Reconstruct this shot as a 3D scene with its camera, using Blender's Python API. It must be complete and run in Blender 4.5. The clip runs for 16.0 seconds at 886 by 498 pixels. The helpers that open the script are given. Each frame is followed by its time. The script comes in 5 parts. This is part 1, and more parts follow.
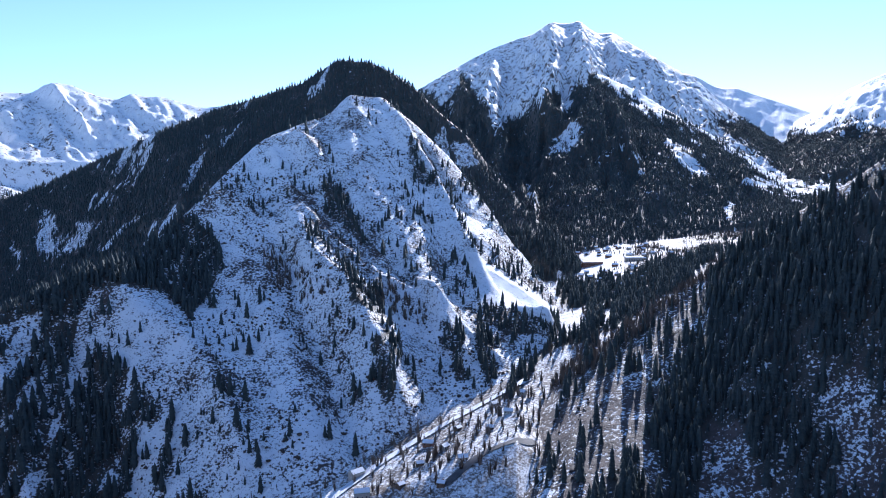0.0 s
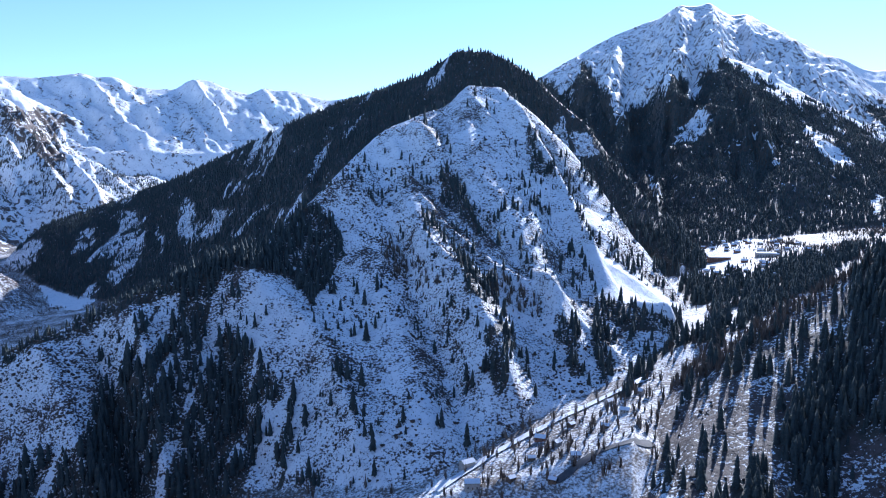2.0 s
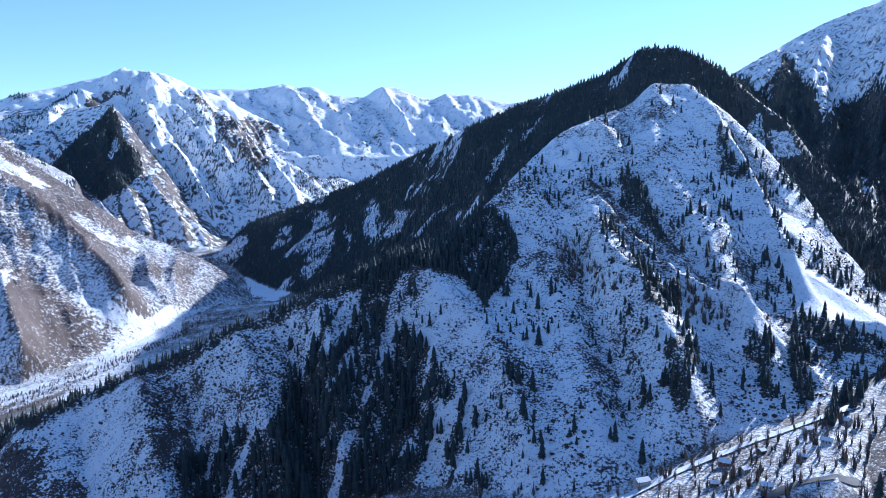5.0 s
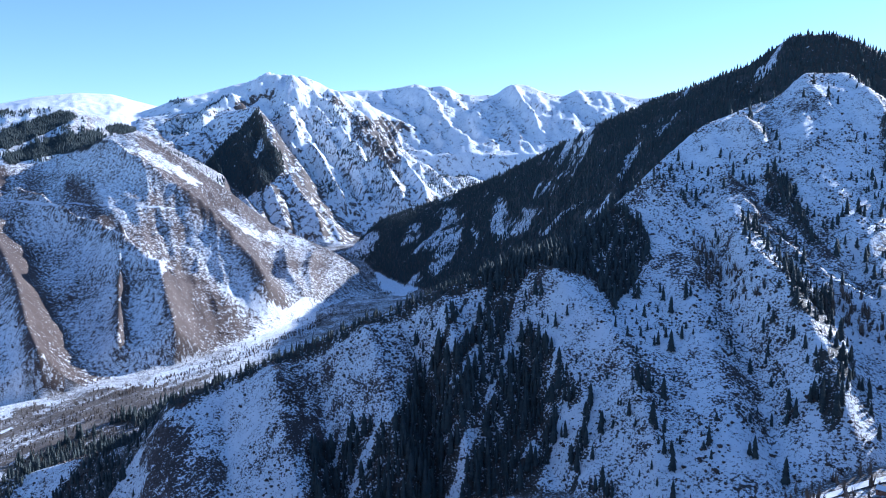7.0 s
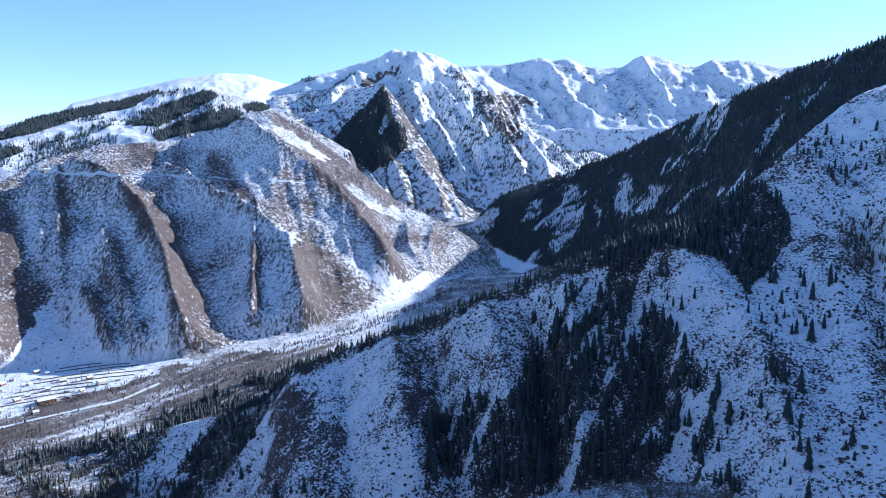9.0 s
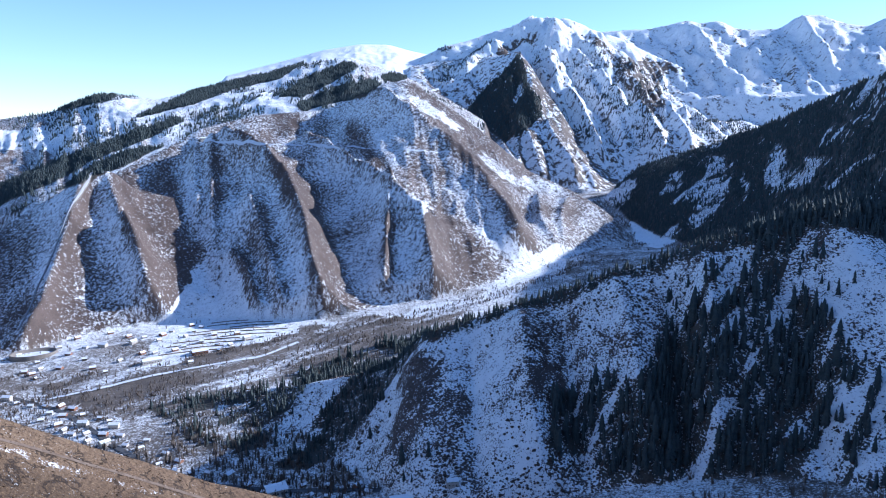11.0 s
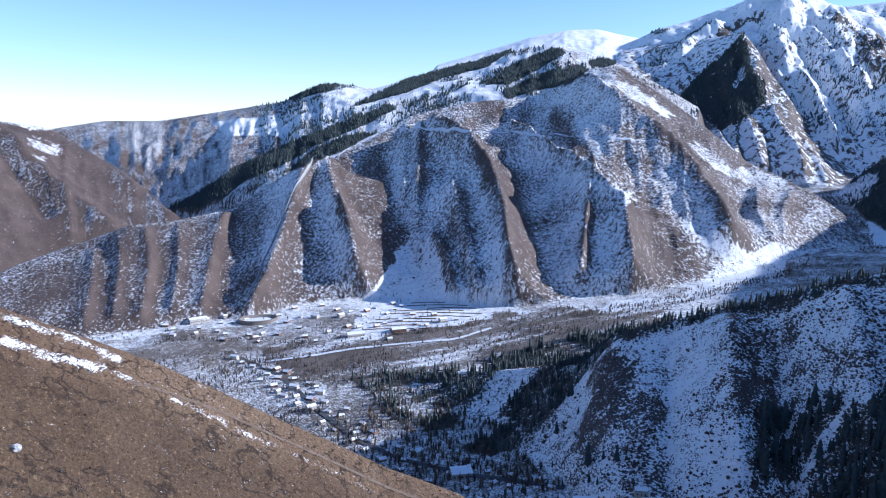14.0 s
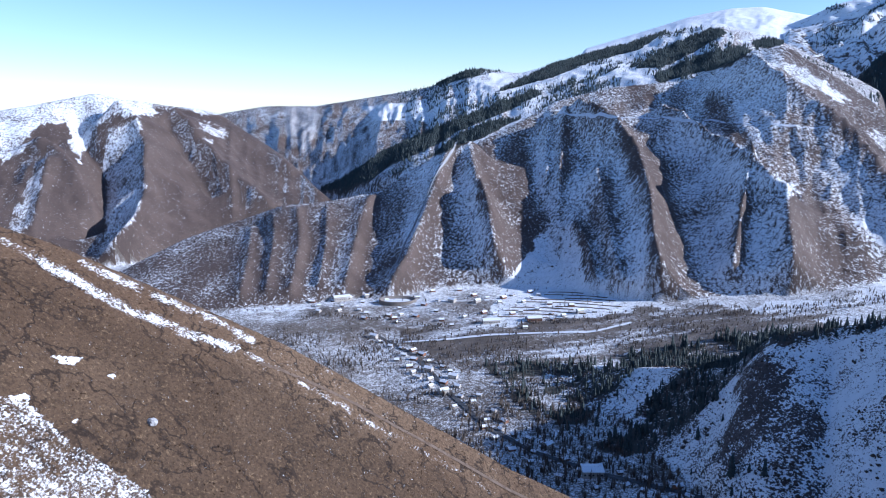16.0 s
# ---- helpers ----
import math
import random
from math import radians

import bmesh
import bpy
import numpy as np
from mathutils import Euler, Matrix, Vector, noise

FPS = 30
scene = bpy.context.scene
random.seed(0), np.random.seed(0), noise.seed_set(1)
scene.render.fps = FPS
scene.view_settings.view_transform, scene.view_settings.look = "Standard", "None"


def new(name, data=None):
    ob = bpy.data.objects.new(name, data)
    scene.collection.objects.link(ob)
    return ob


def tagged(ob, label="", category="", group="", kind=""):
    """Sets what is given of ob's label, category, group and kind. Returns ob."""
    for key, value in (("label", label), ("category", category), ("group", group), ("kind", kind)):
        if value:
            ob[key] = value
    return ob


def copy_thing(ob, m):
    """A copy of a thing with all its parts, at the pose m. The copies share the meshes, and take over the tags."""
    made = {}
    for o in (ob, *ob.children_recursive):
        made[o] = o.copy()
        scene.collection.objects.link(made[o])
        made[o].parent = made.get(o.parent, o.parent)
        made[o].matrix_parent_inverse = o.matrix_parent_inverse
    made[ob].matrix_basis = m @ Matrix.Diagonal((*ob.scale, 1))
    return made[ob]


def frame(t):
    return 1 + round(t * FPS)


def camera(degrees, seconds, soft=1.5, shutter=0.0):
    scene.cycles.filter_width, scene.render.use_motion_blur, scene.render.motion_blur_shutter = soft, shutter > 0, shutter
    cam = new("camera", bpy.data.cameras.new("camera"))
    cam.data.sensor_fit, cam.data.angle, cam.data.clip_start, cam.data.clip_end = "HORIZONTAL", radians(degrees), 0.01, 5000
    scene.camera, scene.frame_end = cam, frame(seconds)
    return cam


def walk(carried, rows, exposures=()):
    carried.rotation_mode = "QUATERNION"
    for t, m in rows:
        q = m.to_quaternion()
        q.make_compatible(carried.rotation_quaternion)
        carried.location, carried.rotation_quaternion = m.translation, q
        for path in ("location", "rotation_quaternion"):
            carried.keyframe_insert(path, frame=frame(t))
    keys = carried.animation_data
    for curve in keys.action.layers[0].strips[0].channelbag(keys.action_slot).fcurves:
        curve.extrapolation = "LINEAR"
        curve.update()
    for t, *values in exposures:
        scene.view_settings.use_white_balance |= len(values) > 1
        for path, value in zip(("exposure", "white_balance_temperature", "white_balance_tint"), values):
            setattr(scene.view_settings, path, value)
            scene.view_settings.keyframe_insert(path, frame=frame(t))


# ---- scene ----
# ---- camera: seconds, x, y, z, heading (clockwise from north), pitch, roll ----
cam = camera(64.26, 16.0, soft=1.0)
ROWS = [
    (0, 0, 0, 400, 0, -4.683, 0.505),
    (0.5, 0.19, 1.04, 400.03, -2.396, -4.622, 0.414),
    (1, 0.34, 2.12, 400.05, -4.769, -4.732, 0.366),
    (1.5, 0.44, 3.25, 400.04, -7.125, -5.09, 0.35),
    (2, 0.5, 4.43, 400.02, -9.462, -5.387, 0.288),
    (2.5, 0.5, 5.64, 399.98, -11.801, -5.408, 0.305),
    (3, 0.45, 6.89, 399.93, -14.111, -5.337, 0.276),
    (3.5, 0.34, 8.17, 399.87, -16.322, -5.271, 0.2),
    (4, 0.18, 9.49, 399.8, -18.666, -5.208, 0.176),
    (6.5, -1.57, 16.41, 399.36, -31.64, -5.197, 0.062),
    (7, -2.11, 17.85, 399.26, -34.118, -5.277, 0.057),
    (7.5, -2.73, 19.29, 399.17, -36.451, -5.431, 0.031),
    (8, -3.42, 20.75, 399.08, -38.947, -5.858, 0.057),
    (8.5, -4.19, 22.21, 399, -41.413, -6.506, 0.039),
    (9, -5.03, 23.67, 398.92, -43.923, -7.218, -0.014),
    (9.5, -5.95, 25.13, 398.85, -46.564, -7.939, -0.013),
    (12, -11.82, 32.31, 398.7, -60.037, -10.207, -0.062),
    (12.5, -13.25, 33.71, 398.72, -62.728, -10.304, -0.061),
    (13, -14.78, 35.08, 398.76, -65.51, -10.38, -0.065),
    (13.5, -16.41, 36.42, 398.83, -68.22, -10.455, -0.004),
    (14, -18.13, 37.75, 398.91, -70.948, -10.643, 0.025),
    (14.5, -19.95, 39.04, 399.03, -73.732, -10.909, 0.058),
    (15, -21.87, 40.29, 399.17, -76.586, -11.181, 0.081),
    (15.5, -23.9, 41.51, 399.33, -79.548, -11.444, 0.093),
    (16, -26.03, 42.7, 399.53, -82.531, -11.798, 0.129),
]

def bearing(t, x, y, z, head, tilt, lean):
    m = Matrix.Translation((x, y, z)) @ Matrix.Rotation(radians(-head), 4, "Z") @ Matrix.Rotation(radians(90 + tilt), 4, "X")
    return t, m @ Matrix.Rotation(radians(-lean), 4, "Z")


walk(cam, [bearing(*row) for row in ROWS], [(0, 1.02, 5250, 17), (4, 0.97, 4880, 13), (9, 0.94, 5000, 13), (13, 0.82, 5050, 15), (16, 0.60, 5050, 15)])

# ---- sky, sun, exposure ----
SUN_HEAD, SUN_UP = 17.0, 26.0
world = bpy.data.worlds.new("sky")
scene.world = world
world.use_nodes = True
sky = world.node_tree.nodes.new("ShaderNodeTexSky")
sky.sky_type, sky.sun_disc = "NISHITA", False
sky.sun_elevation, sky.sun_rotation = radians(SUN_UP), radians(SUN_HEAD)
sky.altitude, sky.air_density, sky.dust_density, sky.ozone_density = 1200, 1.0, 0.04, 1.8
world.node_tree.links.new(sky.outputs[0], world.node_tree.nodes["Background"].inputs[0])
world.node_tree.nodes["Background"].inputs[1].default_value = 0.100
sun_way = Vector((math.sin(radians(SUN_HEAD)) * math.cos(radians(SUN_UP)), math.cos(radians(SUN_HEAD)) * math.cos(radians(SUN_UP)), math.sin(radians(SUN_UP))))
sun = new("sun", bpy.data.lights.new("sun", "SUN"))
sun.data.energy, sun.data.angle, sun.data.color = 4.5, radians(0.6), (1.0, 0.91, 0.79)
sun.rotation_euler = sun_way.to_track_quat("Z", "Y").to_euler()


# ---- materials ----
class Nodes:
    """A small helper to write node materials."""

    def __init__(self, name):
        self.m = bpy.data.materials.new(name)
        self.m.use_nodes = True
        self.t = self.m.node_tree
        self.b = self.t.nodes["Principled BSDF"]

    def add(self, kind, **inputs):
        n = self.t.nodes.new("ShaderNode" + kind)
        for k, v in inputs.items():
            self.put(n.inputs[k.replace("_", " ")], v)
        return n

    def put(self, socket, v):
        if hasattr(v, "is_output"):
            self.t.links.new(v, socket)
        else:
            socket.default_value = v

    def math(self, op, a, b=0.0, clamp=False):
        n = self.t.nodes.new("ShaderNodeMath")
        n.operation, n.use_clamp = op, clamp
        self.put(n.inputs[0], a), self.put(n.inputs[1], b)
        return n.outputs[0]

    def place(self, scale=(1, 1, 1)):
        n = self.t.nodes.new("ShaderNodeMapping")
        n.inputs["Scale"].default_value = scale
        self.t.links.new(self.t.nodes.new("ShaderNodeNewGeometry").outputs["Position"], n.inputs["Vector"])
        return n.outputs[0]

    def noise(self, scale, detail=4.0, rough=0.6, vec=None):
        n = self.add("TexNoise", Scale=scale, Detail=detail, Roughness=rough)
        self.put(n.inputs["Vector"], vec or self.place())
        return n.outputs[0]

    def attr(self, name):
        n = self.t.nodes.new("ShaderNodeAttribute")
        n.attribute_name = name
        return n.outputs["Fac"]

    def ramp(self, v, lo, hi):
        n = self.add("MapRange", From_Min=lo, From_Max=hi)
        n.interpolation_type = "SMOOTHSTEP"
        self.put(n.inputs["Value"], v)
        return n.outputs[0]

    def mix(self, f, a, b):
        n = self.t.nodes.new("ShaderNodeMix")
        n.data_type = "RGBA"
        self.put(n.inputs[0], f)
        self.put(n.inputs[6], a if hasattr(a, "is_output") else (*a, 1))
        self.put(n.inputs[7], b if hasattr(b, "is_output") else (*b, 1))
        return n.outputs[2]

    def bump(self, h, distance, strength=1.0):
        n = self.add("Bump", Strength=strength, Distance=distance)
        self.put(n.inputs["Height"], h)
        self.put(self.b.inputs["Normal"], n.outputs[0])

    def done(self, colour, rough=0.8, spec=0.3):
        self.put(self.b.inputs["Base Color"], colour if hasattr(colour, "is_output") else (*colour, 1))
        self.put(self.b.inputs["Roughness"], rough)
        self.put(self.b.inputs["Specular IOR Level"], spec)
        return self.m


def terrain_material(name, dry, dry2, rock, litter=((0.040, 0.042, 0.036), (0.070, 0.062, 0.050)), speck=0.75, grain=1.0, cracks=False, flat=0.16, mixed=2.7, soft=0.055, run=0.20, relief=4.5):
    """Patchy snow over dry grass, scrub and rock. The attribute snow (0 to 1) is the share of the ground under snow,
    the floor attribute that of forest floor, and on the dry hillside the painted dimming of its grazing-lit face.
    """
    n = Nodes(name)
    broad, mid, fine = n.noise(0.012, 5), n.noise(0.06 * grain, 6, 0.65), n.noise(0.33 * grain, 5, 0.7)
    ledge = n.noise(1.0, 3, 0.65, n.place((flat * grain, flat * grain, 0.75 * grain)))
    streak = n.noise(1.0, 5, 0.6, n.place((0.10 * grain, 0.10 * grain, 0.028 * grain)))
    blend = n.math("ADD", n.math("ADD", n.math("MULTIPLY", mid, 0.16), n.math("MULTIPLY", fine, 0.20)), n.math("ADD", n.math("MULTIPLY", streak, run), n.math("MULTIPLY", ledge, 0.64 - run)))
    cut = n.math("SUBTRACT", n.math("ADD", n.math("MULTIPLY", n.attr("snow"), 0.62), -0.31), n.math("MULTIPLY", n.math("SUBTRACT", blend, 0.5), mixed))
    cover = n.ramp(cut, -soft, soft)
    grass = n.mix(n.ramp(broad, 0.35, 0.65), dry, dry2)
    grass = n.mix(n.ramp(fine, 0.42, 0.7), grass, rock)
    if cracks:
        thread = n.noise(0.11, 4, 0.55, n.place((1, 1, 0.55)))
        line = n.ramp(n.math("ABSOLUTE", n.math("SUBTRACT", thread, 0.5)), 0.030, 0.0)
        vein = n.math("MULTIPLY", line, n.ramp(n.noise(0.035, 3, 0.6), 0.34, 0.54))
    floor = n.mix(n.ramp(fine, 0.4, 0.6), *litter)
    bare = n.mix(n.attr("dark_floor"), grass, floor)
    if cracks:
        bare = n.mix(n.math("MULTIPLY", n.ramp(n.noise(1.4, 5, 0.75), 0.48, 0.58), n.math("ADD", n.math("MULTIPLY", n.attr("dark_floor"), 0.65), 0.25)), bare, (0.034, 0.020, 0.011))
        bare = n.mix(n.math("MULTIPLY", n.ramp(n.noise(0.22, 5, 0.65), 0.50, 0.66), n.math("ADD", n.math("MULTIPLY", n.attr("dark_floor"), 0.6), 0.08)), bare, (0.030, 0.018, 0.010))
        bare = n.mix(n.math("MULTIPLY", n.ramp(n.noise(1.0, 4, 0.75, n.place((1, 1, 0.5))), 0.56, 0.66), 0.6), bare, (0.25, 0.17, 0.095))
        bare = n.mix(n.math("MULTIPLY", vein, 0.85), bare, (0.018, 0.011, 0.007))
    white = n.mix(n.ramp(mid, 0.35, 0.7), (0.86, 0.87, 0.88), (0.76, 0.78, 0.80))
    scrub = n.math("MULTIPLY", n.ramp(n.noise(0.42 * grain, 3, 0.65), 0.55, 0.64), n.ramp(n.noise(0.045 * grain, 3, 0.6), 0.38, 0.58))
    white = n.mix(n.math("MULTIPLY", scrub, speck), white, rock)
    n.bump(n.math("ADD", n.math("ADD", n.math("MULTIPLY", mid, 0.5), n.math("MULTIPLY", fine, 0.25)), n.math("ADD", n.math("MULTIPLY", streak, 0.3), n.math("MULTIPLY", ledge, 0.12))), relief / grain, 0.75)
    return n.done(n.mix(cover, bare, white), 0.75, 0.25)


MOUNTAIN = terrain_material("winter_slope", (0.080, 0.056, 0.046), (0.122, 0.088, 0.072), (0.050, 0.042, 0.039), speck=0.75, grain=2.1, flat=0.16, run=0.34)
SLOPE = terrain_material("scrubby_snow_slope", (0.074, 0.055, 0.048), (0.116, 0.088, 0.077), (0.050, 0.042, 0.039), flat=0.45)
PEAK = terrain_material("high_snow_and_rock", (0.10, 0.078, 0.064), (0.14, 0.108, 0.088), (0.06, 0.052, 0.048), speck=0.35, grain=0.6, mixed=2.4, run=0.52, relief=2.2)
# the dark litter pair also dims the hillside's grazing-lit face below the track
HILL = terrain_material("dry_grass_slope", (0.125, 0.076, 0.042), (0.190, 0.126, 0.074), (0.075, 0.045, 0.026), ((0.036, 0.021, 0.011), (0.088, 0.054, 0.028)), 0.1, 3.6, True, 0.4, 1.7, 0.10)
VALLEY = terrain_material("valley_floor", (0.12, 0.098, 0.08), (0.17, 0.14, 0.115), (0.085, 0.072, 0.062), speck=0.5, grain=1.6, flat=0.3, mixed=2.0, soft=0.14)

# ---- the land: heights by heading (degrees) and distance (metres) from the lookout ----
Z0 = 400.0
LAND = {}


def land(name, crest, foot, lines=(), pleat=1.0, fitted=True, power=1.2, back=0.7, rough=1.0, ribs=(), wave=190, shear=0.0, snow=0.7, sunny=0.8, high=(9999, 1), least=0.08, patchy=0.14, dark_floor=0.0, label="", material=MOUNTAIN):
    """A mountain: its crest and foot as (heading, distance, height), how its front is curved, its ribs and its cover.
    lines: spurs (or, sunk, gullies) as (rise, width to the shaded side, width to the sunny side, [(heading, elevation), ...])."""
    LAND[name] = dict(crest=crest, foot=foot, lines=lines, pleat=pleat, fitted=fitted, power=power, back=back, rough=rough, wave=wave, ribs=ribs, shear=shear, snow=snow, sunny=sunny, high=high, least=least, patchy=patchy, dark_floor=dark_floor, label=label, material=material)


land("mountain_brown_hillside", [(-150, 260, 120), (-125, 205, 40), (-112, 210, -8), (-101.6, 214, -30), (-98.7, 218, -36), (-92, 222, -52), (-84.4, 226, -69), (-76.2, 228, -89), (-67.8, 230, -107), (-62, 232, -116), (-55, 236, -150), (-45, 240, -240)],
     [(-150, 20, 0), (-112, 20, -80), (-92, 20, -118), (-76, 20, -140), (-62, 20, -165), (-45, 20, -250)], fitted=False, power=0.9, back=0.75, rough=0.25, snow=0.10, sunny=0.0, material=HILL,
     label="dry brown grassy hillside with thin strips of old snow")
land("mountain_fir_slope", [(2, 430, -200), (4.2, 460, -169), (5.6, 500, -163), (9.2, 560, -148), (14.4, 575, -112), (20.2, 620, -74), (23.3, 600, -41), (27, 575, -16), (31.9, 540, 20), (45, 480, 117), (70, 440, 150), (110, 600, 120), (140, 900, 0)],
     [(2, 200, -215), (9, 220, -180), (14, 270, -185), (20, 320, -196), (25, 330, -196), (32, 310, -190), (60, 200, -160), (140, 200, -200)], fitted=False, power=0.9, back=0.6, rough=0.9, snow=0.27, sunny=0.2, patchy=0.3, material=SLOPE, dark_floor=0.9,
     label="steep shaded slope under dark firs with snow between")
SPUR_LINES = [(8, 0.7, 0.5, [(-7.2, 7.2), (-4.8, 3.7), (-2.1, 0.6), (1.8, -4.6), (4.3, -6.6), (8.7, -9.7)]), (-9, 0.6, 0.6, [(-9.6, 6.4), (-9.4, 1.6), (-6.4, -3.8), (-3.7, -6.4), (1.1, -10.2)]),
              (7, 0.6, 0.6, [(-13.6, 2.9), (-10.9, -2.0), (-6.4, -5.6), (-1.9, -8.1), (4.5, -13.3)]), (-7, 0.5, 0.5, [(-3.1, 5.4), (-0.5, 1.9), (2.1, -1.5), (6.2, -4.9)]), (5, 0.4, 0.4, [(-5.5, 6.2), (-2.6, 3.0), (0.4, -0.6), (4.4, -5.0)]),
              (6, 0.5, 0.5, [(-11.8, 3.4), (-8.9, -0.4), (-5.4, -4.2), (-1.6, -7.2), (3.0, -11.2)]), (-5, 0.4, 0.4, [(-15.2, 1.0), (-12.4, -3.8), (-8.2, -7.6), (-3.6, -10.6), (1.0, -14.5)])]
land("mountain_front_spur", [(-84, 940, -362), (-77.4, 905, -345), (-71.4, 885, -322), (-64.9, 830, -298), (-57.4, 725, -246), (-54.7, 710, -204), (-47.1, 700, -171), (-39.5, 680, -131), (-33.6, 675, -99), (-29.1, 675, -82), (-23.8, 700, -62), (-20.1, 780, -26), (-16.5, 880, 30),
     (-13.5, 950, 71), (-8.8, 1040, 115), (-7.3, 1080, 145), (-4.8, 1080, 134), (-2.1, 1070, 100), (0.7, 1040, 48), (3, 1000, -5), (5.3, 960, -62), (8.1, 920, -117), (9.5, 880, -147), (12, 850, -175)],
     [(-84, 760, -355), (-77, 730, -345), (-69.3, 690, -332), (-64.8, 655, -324), (-57.8, 590, -302), (-54.8, 535, -285), (-45.8, 520, -262), (-28.3, 535, -235), (-11.2, 442, -195), (-1, 526, -172), (6.9, 580, -150), (10, 666, -138), (12.6, 805, -128)], fitted=False, lines=SPUR_LINES, power=1.05, back=0.33, rough=0.5, snow=0.52, sunny=0.10, patchy=0.42, shear=6, material=SLOPE,
     ribs=[(-4.4, 9.2, 0.98, 0.12, 32, 1.5), (-10, -1, 0.78, 0.25, -28, 1.1), (-13.4, 0.7, 0.95, 0.18, 30, 1.4), (-19.6, -3.7, 0.95, 0.06, 28, 1.8), (-16, -8, 0.8, 0.08, -24, 1.4), (-26, -16.5, 0.95, 0.08, 15, 1.6), (-28.5, -24, 0.85, 0.08, -16, 1.4), (-1, 6, 0.9, 0.3, -24, 1.1),
           (-33.5, -31, 0.9, 0.05, 18, 1.2), (-36, -33.5, 0.9, 0.05, -18, 1.0), (-40, -36.5, 0.95, 0.05, 18, 1.5), (-44, -41.5, 0.9, 0.05, -16, 1.2), (-47.5, -45, 0.95, 0.05, 16, 1.4), (-51, -49.5, 0.9, 0.05, -14, 1.2), (-55.5, -56.8, 0.9, 0.05, 10, 1.2)],
     label="snowy mountain face dotted with firs and scrub")
land("mountain_back_ridge", [(-45, 2300, -330), (-42.6, 2300, -262), (-42.0, 2300, -240), (-40.9, 2350, -192), (-39.8, 2400, -150), (-38.7, 2430, -119), (-35.7, 2420, -74), (-30.9, 2310, 2), (-26.4, 2060, 80), (-22.1, 1820, 140), (-17.9, 1760, 191), (-13.9, 1720, 226), (-10.9, 1690, 253), (-8.4, 1660, 299), (-7.2, 1625, 294), (-5.7, 1600, 287), (-3.9, 1580, 260),
     (-2.1, 1560, 225), (-0.3, 1540, 174), (2, 1500, 118), (3.9, 1450, 45), (6.6, 1350, -32), (8.9, 1250, -79), (10.3, 1150, -105), (13, 1100, -170)],
     [(-45, 2210, -320), (-43, 2200, -262), (-41.5, 2180, -240), (-39.7, 1962, -247), (-36.5, 1730, -256), (-33.5, 1560, -243), (-30, 1430, -215), (-20, 1120, -85), (-13, 1240, 45), (-8, 1400, 160), (-3, 1400, 110), (2, 1320, -20), (6, 1200, -100), (13, 950, -150)], fitted=False, power=1.0, back=0.7, rough=0.9, snow=0.46, sunny=0.6, dark_floor=0.85,
     label="long dark fir-covered ridge with a rounded wooded summit")
land("mountain_behind_peak", [(10, 4400, 500), (17, 4400, 640), (18.6, 4400, 672), (19.5, 4400, 652), (20.8, 4400, 588), (21.6, 4400, 569), (22.3, 4400, 574), (23.7, 4400, 527), (25.5, 4400, 473), (27.1, 4400, 420), (29.5, 4400, 345), (34, 4400, 250)],
     [(10, 3700, 200), (34, 3500, 100)], power=0.9, rough=0.6, wave=260, snow=0.9, sunny=0.1, material=PEAK, label="smooth snow slope behind the high peak")
land("mountain_big_peak", [(-14, 3800, 150), (-3.9, 3900, 440), (-1.7, 4000, 572), (-0.4, 4050, 634), (1.0, 4100, 694), (2.5, 4100, 754), (4.3, 4100, 812), (6.3, 4100, 862), (7.3, 4100, 879), (8.2, 4100, 924), (8.8, 4100, 944), (9.4, 4100, 930), (10.3, 4100, 930), (10.8, 4100, 946), (11.3, 4100, 913), (12.2, 4100, 864), (13.4, 4100, 868), (14.4, 4100, 816), (15.8, 4100, 755), (17.8, 4100, 660), (19.3, 4080, 602), (20.3, 4050, 531), (21.2, 4020, 460), (22.7, 3980, 372), (24.9, 3950, 266), (27.2, 3900, 190), (40, 3800, 100)],
     [(-14, 2000, 0), (0, 1700, -100), (10.3, 1280, -108), (18.5, 1500, -98), (25.5, 1800, -60), (40, 2000, 0)], power=1.25, back=0.7, rough=1.2, pleat=0.8, wave=150, snow=0.52, sunny=0.2, high=(400, 0.62), material=PEAK,
     lines=[(90, 1.2, 0.9, [(10.8, 12.8), (11.4, 10.4), (11.9, 8.9), (13.5, 5.8), (15.2, 2.3)]), (70, 1.0, 0.8, [(8.8, 12.8), (8.4, 10.6), (8.7, 8.2), (7.6, 6.0)]), (60, 0.9, 0.8, [(4.3, 11.2), (3.9, 9.1), (3.2, 6.5)]), (50, 0.8, 0.7, [(2.5, 10.3), (1.7, 9.2), (1.4, 6.6)]),
            (80, 1.0, 1.0, [(15.8, 10.4), (17.4, 7.6), (19.0, 4.9), (21.4, 2.2), (23.6, 0.5)]), (55, 0.8, 0.7, [(13.4, 11.9), (14.2, 9.5), (15.5, 6.5)]), (-45, 0.6, 0.6, [(9.7, 11.8), (9.8, 9.3), (9.8, 6.3)]), (-60, 0.8, 0.8, [(6.3, 11.5), (5.4, 8.6), (4.6, 5.0)]), (-40, 0.6, 0.6, [(12.6, 11.6), (13.0, 9.5), (13.5, 7.9)])],
     label="high snow-covered rocky peak above dark forest")
